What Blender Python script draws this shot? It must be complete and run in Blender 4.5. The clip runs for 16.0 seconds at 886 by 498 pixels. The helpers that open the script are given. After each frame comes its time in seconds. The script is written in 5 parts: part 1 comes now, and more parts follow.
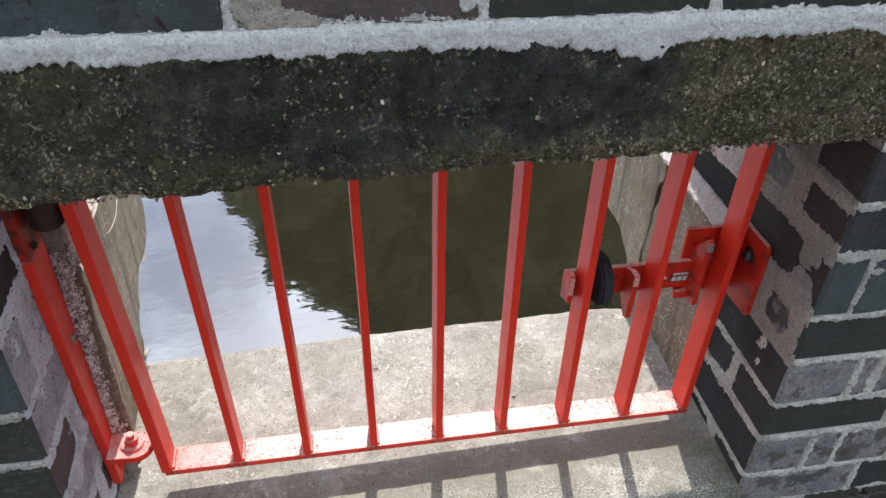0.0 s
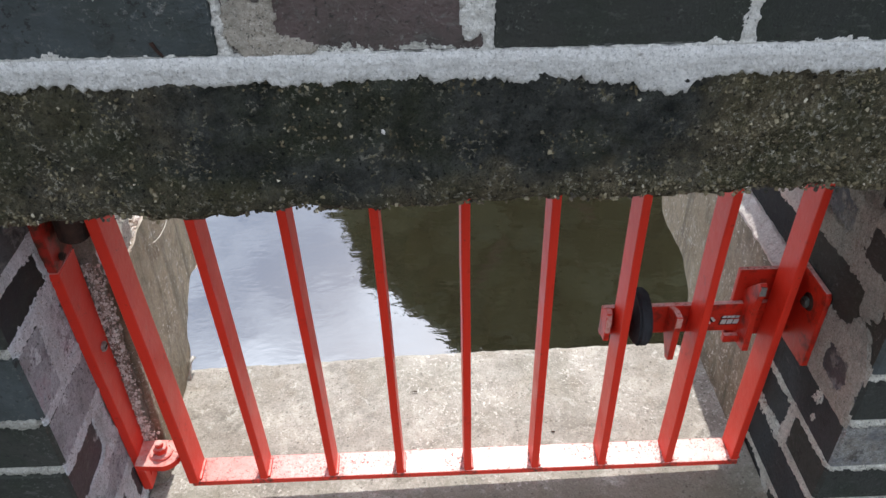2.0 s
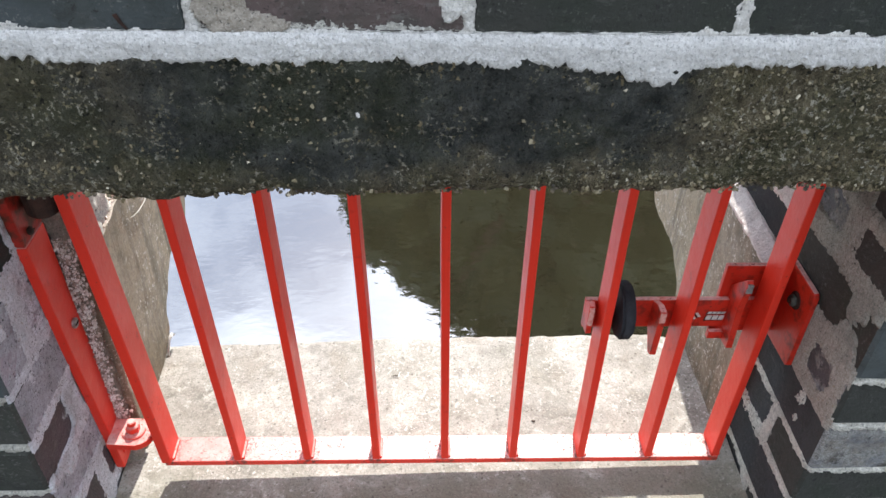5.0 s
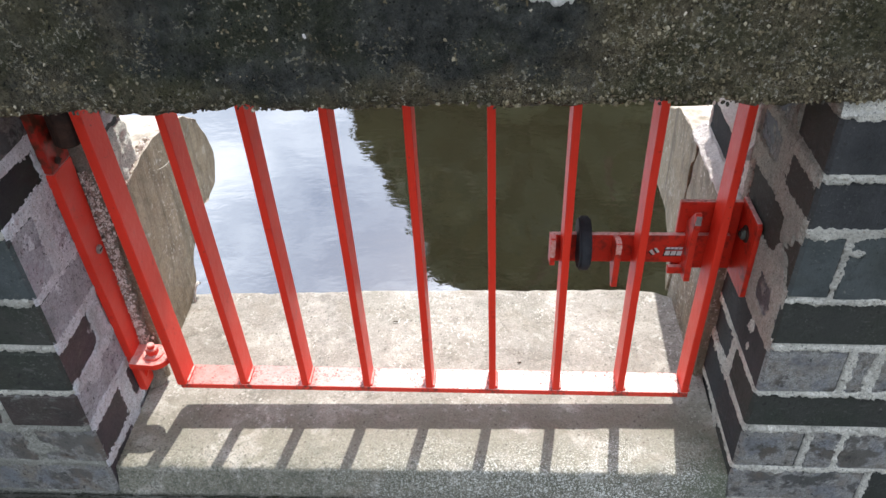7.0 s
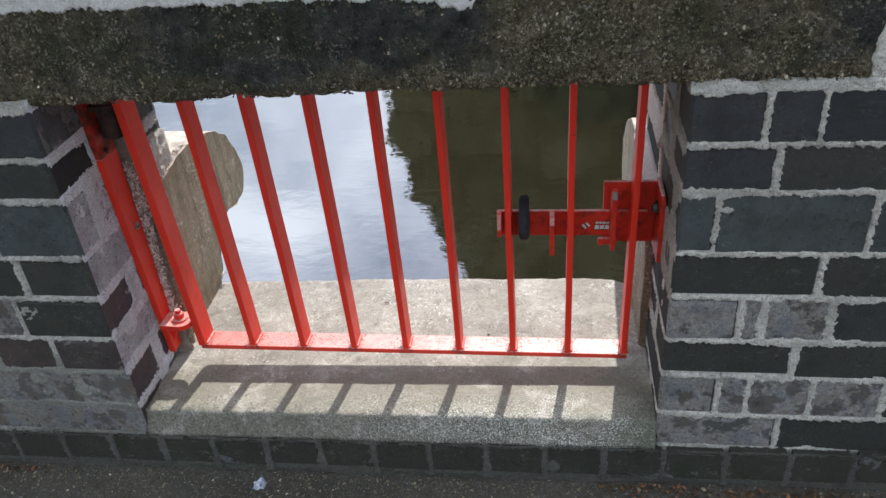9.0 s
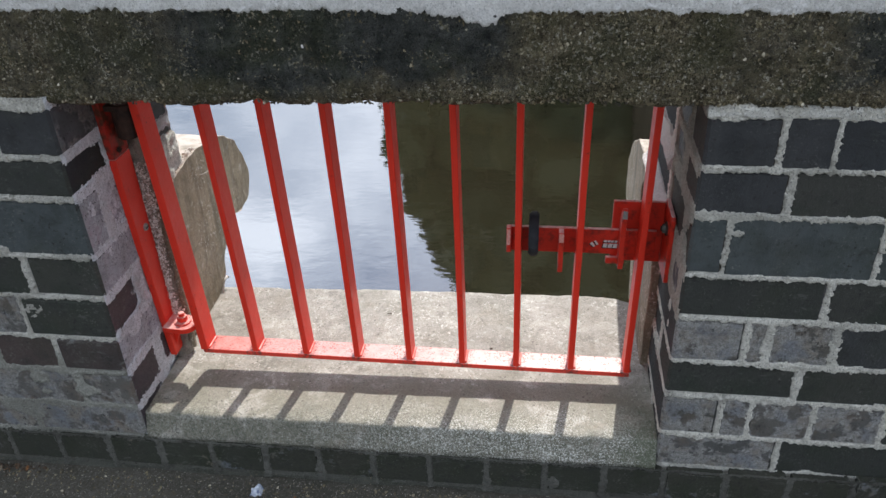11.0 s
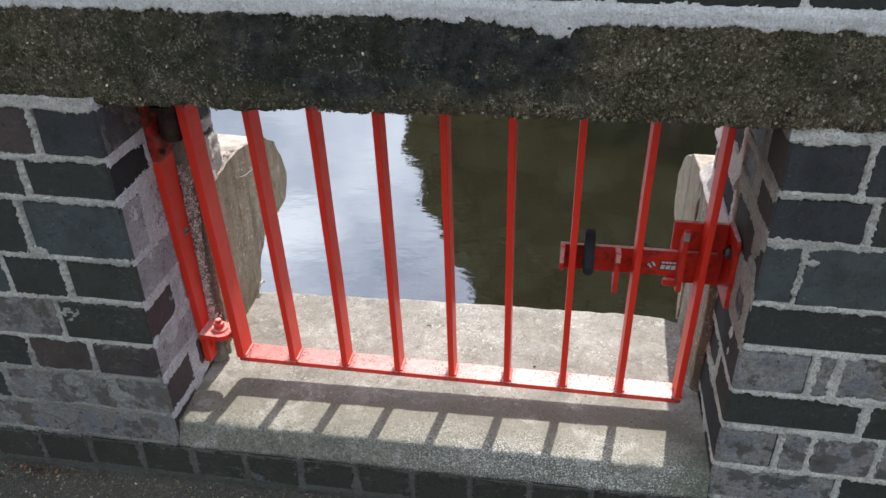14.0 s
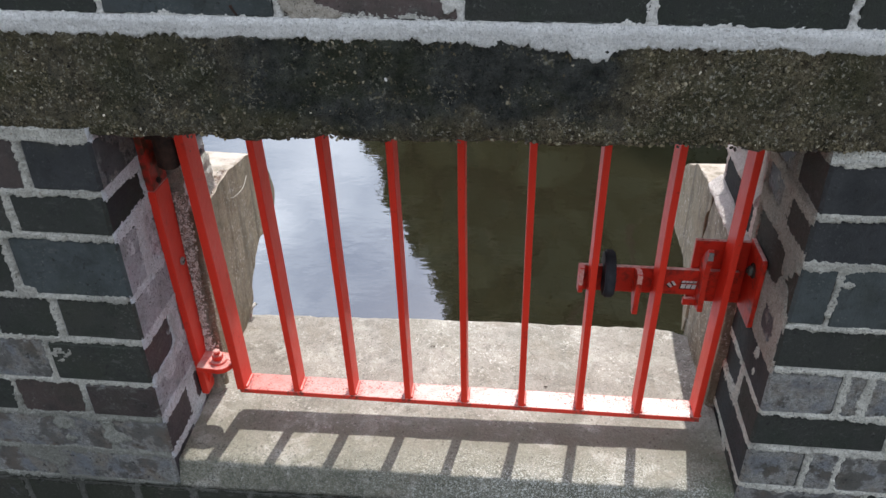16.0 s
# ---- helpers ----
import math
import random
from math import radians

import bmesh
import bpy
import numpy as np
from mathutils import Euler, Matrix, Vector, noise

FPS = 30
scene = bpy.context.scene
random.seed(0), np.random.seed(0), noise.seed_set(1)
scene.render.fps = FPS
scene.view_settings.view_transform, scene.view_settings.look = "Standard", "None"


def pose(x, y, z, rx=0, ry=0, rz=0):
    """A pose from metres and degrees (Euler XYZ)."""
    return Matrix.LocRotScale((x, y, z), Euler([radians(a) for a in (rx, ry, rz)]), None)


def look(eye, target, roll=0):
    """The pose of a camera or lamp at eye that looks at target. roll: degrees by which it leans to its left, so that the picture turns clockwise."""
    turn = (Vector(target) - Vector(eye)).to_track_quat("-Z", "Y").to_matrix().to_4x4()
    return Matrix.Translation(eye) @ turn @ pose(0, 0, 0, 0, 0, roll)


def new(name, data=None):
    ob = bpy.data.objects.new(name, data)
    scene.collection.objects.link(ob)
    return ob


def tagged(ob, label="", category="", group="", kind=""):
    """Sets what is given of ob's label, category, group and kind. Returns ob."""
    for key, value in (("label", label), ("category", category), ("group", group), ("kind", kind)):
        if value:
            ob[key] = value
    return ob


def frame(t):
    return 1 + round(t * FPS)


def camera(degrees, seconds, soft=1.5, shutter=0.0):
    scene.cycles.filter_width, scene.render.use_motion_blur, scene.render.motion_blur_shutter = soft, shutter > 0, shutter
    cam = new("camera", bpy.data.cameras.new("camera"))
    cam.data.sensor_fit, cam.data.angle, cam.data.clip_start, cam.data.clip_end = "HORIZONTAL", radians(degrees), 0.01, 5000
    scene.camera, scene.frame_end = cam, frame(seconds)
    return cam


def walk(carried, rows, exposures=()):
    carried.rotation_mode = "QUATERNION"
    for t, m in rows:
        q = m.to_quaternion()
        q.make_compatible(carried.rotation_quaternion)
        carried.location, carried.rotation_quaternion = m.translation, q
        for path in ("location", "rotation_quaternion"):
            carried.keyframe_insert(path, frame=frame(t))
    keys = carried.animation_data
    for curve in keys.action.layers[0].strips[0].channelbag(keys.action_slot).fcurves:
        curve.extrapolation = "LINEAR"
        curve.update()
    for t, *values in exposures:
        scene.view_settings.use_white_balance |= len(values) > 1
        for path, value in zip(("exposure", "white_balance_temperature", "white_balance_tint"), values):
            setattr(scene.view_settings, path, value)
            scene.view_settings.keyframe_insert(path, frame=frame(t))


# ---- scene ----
cam = camera(58.8, 16.0)
PATH = [
    (0, (-0.143, -0.66, 1.24), (0.163, 0.901, 0.028), 2.0),
    (0.2, (-0.1205, -0.6546, 1.2358), (0.1768, 0.9047, 0.0194), 1.16),
    (0.5, (-0.064, -0.64, 1.243), (0.151, 0.95, 0.049), -0.4),
    (0.7, (-0.0248, -0.6293, 1.2420), (0.0916, 0.9718, 0.0491), 0.69),
    (1, (0.027, -0.615, 1.232), (-0.018, 0.98, 0.026), 0.2),
    (1.2, (0.0261, -0.6154, 1.2309), (-0.0933, 0.9654, 0.0116), -0.48),
    (1.5, (0.0, -0.614, 1.239), (-0.075, 0.985, 0.041), -0.9),
    (1.7, (-0.0262, -0.6128, 1.2449), (-0.0054, 1.0006, 0.0632), -1.17),
    (2, (-0.048, -0.625, 1.242), (0.014, 0.973, 0.041), -0.5),
    (2.2, (-0.0555, -0.6273, 1.2429), (0.0503, 0.9778, 0.0542), 1.23),
    (2.5, (-0.042, -0.621, 1.243), (0.089, 0.98, 0.051), 0.2),
    (2.7, (-0.0376, -0.6165, 1.2481), (0.0629, 1.0006, 0.0757), -1.29),
    (3, (-0.042, -0.611, 1.249), (0.071, 1.008, 0.081), -1.1),
    (3.2, (-0.0288, -0.6077, 1.2524), (0.1019, 1.0188, 0.0959), -1.27),
    (5.3, (-0.0252, -0.5991, 1.2275), (0.0302, 0.9448, -0.0427), 2.00),
    (5.5, (-0.017, -0.6, 1.221), (0.021, 0.935, -0.061), 1.8),
    (5.7, (-0.0052, -0.5993, 1.2188), (0.0150, 0.9346, -0.0647), 1.70),
    (6, (0.039, -0.612, 1.219), (-0.04, 0.945, -0.033), 2.8),
    (6.2, (0.0842, -0.6250, 1.2163), (-0.1481, 0.9252, -0.0258), 1.03),
    (6.5, (0.119, -0.656, 1.22), (-0.185, 0.899, -0.001), -1.0),
    (6.7, (0.1271, -0.6855, 1.2223), (-0.1420, 0.8805, 0.0076), -2.35),
    (7, (0.112, -0.755, 1.211), (-0.006, 0.834, 0.002), -2.1),
    (7.2, (0.0880, -0.8157, 1.2080), (0.0522, 0.7711, -0.0091), -1.24),
    (7.5, (0.08, -0.893, 1.209), (0.075, 0.712, 0.015), -0.2),
    (7.7, (0.0810, -0.9283, 1.2215), (0.0389, 0.7129, 0.0792), 0.07),
    (8, (0.148, -0.968, 1.227), (0.034, 0.674, 0.091), 1.1),
    (8.2, (0.2176, -0.9889, 1.2156), (0.0673, 0.6452, 0.0723), 0.12),
    (8.5, (0.277, -1.019, 1.21), (0.051, 0.627, 0.096), -3.2),
    (8.7, (0.2926, -1.0226, 1.2220), (0.0307, 0.6288, 0.1245), -5.89),
    (9, (0.295, -1.021, 1.223), (0.018, 0.645, 0.151), -4.8),
    (9.2, (0.2902, -1.0198, 1.2271), (0.0347, 0.6457, 0.1496), -3.57),
    (9.5, (0.295, -1.018, 1.22), (0.024, 0.652, 0.155), -2.9),
    (9.7, (0.2876, -1.0183, 1.2242), (0.0070, 0.6592, 0.1719), -2.50),
    (11.8, (0.2582, -1.0387, 1.2260), (0.0749, 0.6578, 0.1830), -2.23),
    (12, (0.274, -1.037, 1.226), (0.112, 0.662, 0.183), -2.2),
    (12.2, (0.2795, -1.0344, 1.2300), (0.1247, 0.6691, 0.1936), -1.67),
    (12.5, (0.286, -1.03, 1.23), (0.096, 0.675, 0.203), -1.9),
    (12.7, (0.2823, -1.0307, 1.2297), (0.0474, 0.6737, 0.2101), -2.02),
    (13, (0.272, -1.033, 1.23), (-0.012, 0.656, 0.197), -1.9),
    (13.2, (0.2598, -1.0353, 1.2272), (-0.0351, 0.6511, 0.1931), -1.63),
    (13.5, (0.243, -1.024, 1.227), (-0.049, 0.643, 0.161), -1.3),
    (13.7, (0.2319, -1.0067, 1.2216), (-0.0657, 0.6441, 0.1327), -1.39),
    (14, (0.193, -0.982, 1.228), (-0.093, 0.696, 0.178), -0.9),
    (14.2, (0.1617, -0.9664, 1.2481), (-0.0804, 0.7379, 0.2298), -2.24),
    (14.5, (0.133, -0.948, 1.255), (-0.001, 0.771, 0.242), -2.1),
    (14.7, (0.1240, -0.9443, 1.2465), (-0.0084, 0.7731, 0.2300), -1.02),
    (15, (0.098, -0.938, 1.256), (-0.071, 0.771, 0.231), -1.2),
    (15.2, (0.0990, -0.9347, 1.2467), (-0.0701, 0.7642, 0.2049), -0.57),
    (15.5, (0.086, -0.93, 1.251), (-0.106, 0.772, 0.218), -1.1),
    (15.7, (0.0815, -0.9256, 1.2505), (-0.0975, 0.7751, 0.2133), -0.81),
    (16, (0.087, -0.92, 1.249), (-0.085, 0.76, 0.177), -0.4),
]
EXPOSURES = [(0.0, 0.31), (3.0, 0.33), (5.5, 0.79), (6.5, 0.74), (7.0, 0.58), (7.5, 0.49), (8.0, 0.38), (8.5, 0.26), (9.5, 0.20), (16.0, 0.18)]
walk(cam, [(t, look(eye, target, roll)) for t, eye, target, roll in PATH], EXPOSURES)

# ---- light ----
SUN_EL, SUN_DX = radians(54.0), 0.15
to_sun = Vector((SUN_DX, 1.0, 0.0)).normalized() * math.cos(SUN_EL) + Vector((0, 0, math.sin(SUN_EL)))
sun = new("sun", bpy.data.lights.new("sun", "SUN"))
sun.data.energy, sun.data.angle, sun.data.color = 4.0, radians(0.8), (1.0, 0.965, 0.92)
sun.matrix_world = look((0, 0, 20), Vector((0, 0, 20)) - to_sun)

world = bpy.data.worlds.new("sky")
scene.world = world
world.use_nodes = True
wn, wl = world.node_tree.nodes, world.node_tree.links
wn.clear()
w_out, w_bg = wn.new("ShaderNodeOutputWorld"), wn.new("ShaderNodeBackground")
w_sky, w_tc, w_no = wn.new("ShaderNodeTexSky"), wn.new("ShaderNodeTexCoord"), wn.new("ShaderNodeTexNoise")
w_ramp, w_mix, w_map = wn.new("ShaderNodeValToRGB"), wn.new("ShaderNodeMix"), wn.new("ShaderNodeMapping")
w_sky.sky_type, w_sky.sun_disc = "NISHITA", False
w_sky.sun_elevation, w_sky.sun_rotation = SUN_EL, math.atan2(SUN_DX, 1.0)
w_map.inputs["Scale"].default_value = (1.0, 1.0, 2.2)
w_no.inputs["Scale"].default_value, w_no.inputs["Detail"].default_value, w_no.inputs["Roughness"].default_value = 3.6, 7.0, 0.58
w_ramp.color_ramp.elements[0].position, w_ramp.color_ramp.elements[1].position = 0.30, 0.62
w_mix.data_type = "RGBA"
w_mix.inputs[7].default_value = (11.9, 13.0, 15.0, 1)
wl.new(w_tc.outputs["Generated"], w_map.inputs["Vector"])
wl.new(w_map.outputs["Vector"], w_no.inputs["Vector"])
wl.new(w_no.outputs["Fac"], w_ramp.inputs["Fac"])
wl.new(w_ramp.outputs["Color"], w_mix.inputs[0])
wl.new(w_sky.outputs["Color"], w_mix.inputs[6])
w_dot, w_glow, w_mul = wn.new("ShaderNodeVectorMath"), wn.new("ShaderNodeMapRange"), wn.new("ShaderNodeVectorMath")
w_dot.operation, w_mul.operation = "DOT_PRODUCT", "SCALE"
w_dot.inputs[1].default_value = to_sun
w_glow.interpolation_type = "SMOOTHSTEP"
for key, value in zip(("From Min", "From Max", "To Min", "To Max"), (0.0, 1.0, 0.76, 1.55)):
    w_glow.inputs[key].default_value = value
wl.new(w_tc.outputs["Generated"], w_dot.inputs[0])
wl.new(w_dot.outputs["Value"], w_glow.inputs["Value"])
wl.new(w_mix.outputs[2], w_mul.inputs[0])
wl.new(w_glow.outputs[0], w_mul.inputs["Scale"])
wl.new(w_mul.outputs["Vector"], w_bg.inputs["Color"])
wl.new(w_bg.outputs["Background"], w_out.inputs["Surface"])
w_bg.inputs["Strength"].default_value = 0.11


# ---- materials ----
class Nodes:
    """A small writer for node materials."""

    def __init__(self, name):
        self.mat = bpy.data.materials.new(name)
        self.mat.use_nodes = True
        self.n, self.l = self.mat.node_tree.nodes, self.mat.node_tree.links
        self.bsdf = self.n["Principled BSDF"]
        self.tc = self.n.new("ShaderNodeTexCoord")
        self.geo = self.n.new("ShaderNodeNewGeometry")
        self.info = self.n.new("ShaderNodeObjectInfo")

    def put(self, sock, value):
        if isinstance(value, bpy.types.NodeSocket):
            self.l.new(value, sock)
        elif isinstance(value, (tuple, list)) and len(value) == 3 and sock.type == "RGBA":
            sock.default_value = (*value, 1)
        else:
            sock.default_value = value

    def noise(self, scale, detail=4.0, rough=0.55, coord=None, stretch=None, distort=0.0):
        v = coord or self.geo.outputs["Position"]
        if stretch:
            m = self.n.new("ShaderNodeMapping")
            self.l.new(v, m.inputs["Vector"])
            m.inputs["Scale"].default_value = stretch
            v = m.outputs["Vector"]
        t = self.n.new("ShaderNodeTexNoise")
        self.l.new(v, t.inputs["Vector"])
        for k, x in (("Scale", scale), ("Detail", detail), ("Roughness", rough), ("Distortion", distort)):
            t.inputs[k].default_value = x
        return t.outputs["Fac"]

    def cells(self, scale, out="Distance", feature="F1"):
        t = self.n.new("ShaderNodeTexVoronoi")
        t.feature = feature
        self.l.new(self.geo.outputs["Position"], t.inputs["Vector"])
        t.inputs["Scale"].default_value = scale
        return t.outputs[out]

    def math(self, op, a, b=0.0, c=0.0):
        m = self.n.new("ShaderNodeMath")
        m.operation = op
        for s, v in zip(m.inputs, (a, b, c)):
            self.put(s, v)
        return m.outputs[0]

    def ramp(self, x, lo, hi, a=0.0, b=1.0):
        m = self.n.new("ShaderNodeMapRange")
        m.clamp = True
        for k, v in zip(("Value", "From Min", "From Max", "To Min", "To Max"), (x, lo, hi, a, b)):
            self.put(m.inputs[k], v)
        return m.outputs[0]

    def mix(self, f, a, b):
        m = self.n.new("ShaderNodeMix")
        m.data_type = "RGBA"
        self.put(m.inputs[0], f)
        self.put(m.inputs[6], a)
        self.put(m.inputs[7], b)
        return m.outputs[2]

    def xyz(self, v):
        s = self.n.new("ShaderNodeSeparateXYZ")
        self.l.new(v, s.inputs[0])
        return s.outputs

    def uv(self, name):
        u = self.n.new("ShaderNodeUVMap")
        u.uv_map = name
        return self.xyz(u.outputs[0])

    def bump(self, h, strength, distance, below=None):
        b = self.n.new("ShaderNodeBump")
        b.inputs["Strength"].default_value, b.inputs["Distance"].default_value = strength, distance
        self.put(b.inputs["Height"], h)
        if below:
            self.l.new(below, b.inputs["Normal"])
        return b.outputs[0]

    def done(self, color, rough, normal=None, metal=0.0, spec=0.5):
        self.put(self.bsdf.inputs["Base Color"], color)
        self.put(self.bsdf.inputs["Roughness"], rough)
        self.put(self.bsdf.inputs["Metallic"], metal)
        self.bsdf.inputs["Specular IOR Level"].default_value = spec
        if normal:
            self.l.new(normal, self.bsdf.inputs["Normal"])
        return self.mat


def mortar_colour(m, lo, hi, tint, dirt=1.0):
    grain = m.math("ADD", m.math("MULTIPLY", m.noise(340, 3, 0.75), 0.62), m.math("MULTIPLY", m.noise(95, 4, 0.65), 0.38))
    col = m.mix(m.ramp(grain, 0.38, 0.60), lo, hi)
    col = m.mix(m.ramp(m.noise(520, 2, 0.7), 0.58, 0.66, 0, 0.9), col, tint)
    col = m.mix(m.ramp(m.noise(330, 2, 0.7), 0.33, 0.41, 0.25 + 0.6 * dirt, 0), col, (0.15, 0.145, 0.13))
    col = m.mix(m.math("MULTIPLY", m.ramp(m.noise(150, 3, 0.7), 0.60, 0.66), m.ramp(m.noise(21, 3), 0.45, 0.6, 0, 0.7 * dirt)), col, (0.34, 0.27, 0.19))
    col = m.mix(m.ramp(m.noise(4, 4, 0.6), 0.48, 0.68, 0, 0.42 * dirt), col, (0.17, 0.17, 0.15))
    col = m.mix(m.ramp(m.noise(17, 4, 0.65), 0.50, 0.70, 0, 0.45 * dirt), col, (0.20, 0.195, 0.17))
    shade = m.n.new("ShaderNodeMix")
    shade.data_type, shade.blend_type = "RGBA", "MULTIPLY"
    shade.inputs[0].default_value = 1.0
    m.l.new(col, shade.inputs[6])
    m.l.new(m.info.outputs["Color"], shade.inputs[7])
    return shade.outputs[2]


PALE = ((0.53, 0.515, 0.455), (0.87, 0.85, 0.775), (0.95, 0.935, 0.88))
BUFF = ((0.46, 0.41, 0.35), (0.68, 0.62, 0.54), (0.80, 0.75, 0.68))
MOSSY = ((0.062, 0.066, 0.052), (0.112, 0.114, 0.092), (0.20, 0.20, 0.165))
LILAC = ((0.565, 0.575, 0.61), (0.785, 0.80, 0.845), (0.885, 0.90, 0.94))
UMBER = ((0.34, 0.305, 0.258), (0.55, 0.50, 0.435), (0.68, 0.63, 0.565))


def brick_material(name, a, b, c, smear, edge, mortar=PALE, flecks=1.0, ageing=1.0):
    """Fired brick: body colours a, b, blotches c; smear: share of the face under old mortar; edge: ragged mortar rim in metres;
    flecks: pale grains and scuffs; ageing: tan and blue stains in the film."""
    m = Nodes(name)
    oc = m.tc.outputs["Object"]
    body = m.mix(m.math("MULTIPLY", m.info.outputs["Random"], 0.9), a, b)
    body = m.mix(m.ramp(m.noise(16, 4, 0.6), 0.48, 0.66), body, c)
    body = m.mix(m.ramp(m.noise(6, 4, 0.6), 0.50, 0.68, 0, 0.55), body, (0.034, 0.040, 0.026))
    body = m.mix(m.ramp(m.noise(38, 5, 0.7, distort=0.5), 0.55, 0.70, 0, 0.6), body, (0.020, 0.022, 0.020))
    body = m.mix(m.ramp(m.noise(170, 4, 0.75), 0.58, 0.72, 0, 0.55 * flecks), body, (0.17, 0.165, 0.15))
    body = m.mix(m.ramp(m.noise(9, 4, 0.65), 0.54, 0.68, 0, 0.35 * flecks), body, (0.060, 0.052, 0.040))
    scuff = m.math("MULTIPLY", m.ramp(m.noise(75, 5, 0.7, stretch=(0.5, 0.5, 1.3)), 0.57, 0.66), m.ramp(m.noise(7, 3), 0.45, 0.62))
    body = m.mix(m.math("MULTIPLY", scuff, 0.8 * flecks), body, (0.16, 0.16, 0.145))
    light = m.math("MULTIPLY", m.ramp(m.noise(240, 3, 0.7), 0.60, 0.65), m.ramp(m.noise(17, 4, 0.65), 0.46, 0.60, 0.0, 1.0))
    body = m.mix(m.math("MULTIPLY", light, 0.75 * flecks), body, (0.26, 0.26, 0.235))
    p, h = m.uv("place"), m.uv("half")
    d = m.math("MINIMUM", m.math("SUBTRACT", h[0], m.math("ABSOLUTE", p[0])), m.math("SUBTRACT", h[1], m.math("ABSOLUTE", p[1])))
    ragged = m.math("ADD", m.ramp(m.noise(130, 4, 0.7), 0.25, 0.75, -edge * 1.3, edge * 1.9), m.ramp(m.noise(26, 4, 0.6), 0.3, 0.7, -edge * 0.5, edge * 1.8))
    rim = m.ramp(m.math("SUBTRACT", d, ragged), -0.0006, 0.0006, 1, 0)
    edge_at = 0.5 + (0.5 - smear) * 0.40
    wash = m.ramp(m.math("ADD", m.noise(17, 6, 0.66, distort=0.12), m.math("MULTIPLY", m.info.outputs["Random"], 0.05)), edge_at, edge_at + 0.055)
    film = m.math("MULTIPLY", wash if smear else 0.0, m.ramp(m.noise(130, 5, 0.75), 0.33, 0.52, 0.30, 0.95))
    on = m.math("MAXIMUM", rim, film)
    mort = mortar_colour(m, *mortar)
    aged = m.mix(m.ramp(m.noise(24, 4, 0.65), 0.48, 0.60, 0, 0.55 * ageing), mort, (0.27, 0.225, 0.17))
    aged = m.mix(m.ramp(m.noise(19, 4, 0.6, distort=0.1), 0.50, 0.62, 0, 0.60 * ageing), aged, (0.20, 0.225, 0.265))
    col = m.mix(on, body, m.mix(rim, aged, mort))
    chips = m.math("MULTIPLY", m.ramp(m.noise(125, 4, 0.72), 0.59, 0.63), m.ramp(m.noise(20, 3), 0.42, 0.54, 0.15, 1.0))
    col = m.mix(m.math("MULTIPLY", chips, 0.8), col, (0.018, 0.018, 0.016))
    rough = m.ramp(on, 0, 1, 0.55 if flecks > 0.5 else 0.85, 0.95)
    n = m.bump(m.math("ADD", m.noise(60, 6, 0.7), m.math("MULTIPLY", m.noise(420, 3, 0.7), 0.35)), 0.8, 0.005)
    n = m.bump(m.math("MULTIPLY", on, m.ramp(m.noise(230, 4, 0.75), 0.3, 0.7, 0.2, 1.0)), 0.9, 0.0035, n)
    return m.done(col, rough, n, spec=0.4)


BRICK_DARK = brick_material("dark engineering brick", (0.026, 0.031, 0.027), (0.052, 0.051, 0.043), (0.030, 0.036, 0.027), 0.0, 0.0007, PALE, 0.45)
BRICK_BLUE = brick_material("blue-grey brick", (0.060, 0.072, 0.074), (0.080, 0.092, 0.090), (0.044, 0.053, 0.052), 0.06, 0.0007, PALE, 0.5)
BRICK_SLATE = brick_material("slate-blue brick", (0.033, 0.036, 0.039), (0.047, 0.048, 0.049), (0.028, 0.030, 0.031), 0.0, 0.0007, PALE, 0.35)
BRICK_BROWN = brick_material("brown brick", (0.085, 0.060, 0.052), (0.060, 0.048, 0.044), (0.045, 0.036, 0.034), 0.15, 0.0012)
BRICK_RED = brick_material("worn red brick", (0.110, 0.078, 0.070), (0.112, 0.082, 0.078), (0.066, 0.056, 0.050), 0.12, 0.004)
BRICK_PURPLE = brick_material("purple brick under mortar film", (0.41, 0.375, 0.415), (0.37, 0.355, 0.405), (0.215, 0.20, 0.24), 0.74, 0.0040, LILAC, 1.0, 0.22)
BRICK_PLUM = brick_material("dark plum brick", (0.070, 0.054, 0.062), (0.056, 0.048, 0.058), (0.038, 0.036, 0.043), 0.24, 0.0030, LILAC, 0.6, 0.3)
BRICK_FILM = brick_material("plum brick under a brown mortar film", (0.074, 0.064, 0.068), (0.056, 0.054, 0.062), (0.042, 0.041, 0.048), 0.47, 0.0040, ((0.28, 0.25, 0.225), (0.46, 0.425, 0.39), (0.56, 0.52, 0.48)))
BRICK_UMBER = brick_material("sooty brown brick", (0.052, 0.041, 0.031), (0.038, 0.031, 0.025), (0.030, 0.027, 0.018), 0.0, 0.0016, UMBER, 0.5, 0.5)
BRICK_GREY = brick_material("grey brick under thin mortar film", (0.092, 0.096, 0.102), (0.080, 0.084, 0.090), (0.060, 0.062, 0.066), 0.50, 0.0030, ((0.20, 0.195, 0.195), (0.33, 0.32, 0.32), (0.44, 0.43, 0.425)), 0.5, 0.5)
BRICK_BLACK = brick_material("burnt black brick", (0.013, 0.014, 0.017), (0.018, 0.019, 0.022), (0.022, 0.022, 0.023), 0.0, 0.0015, PALE, 0.12)
BRICK_SMEARED = brick_material("brick smeared with mortar", (0.125, 0.118, 0.106), (0.098, 0.099, 0.098), (0.150, 0.120, 0.096), 0.60, 0.002, ((0.30, 0.29, 0.27), (0.50, 0.49, 0.465), (0.66, 0.65, 0.62)))


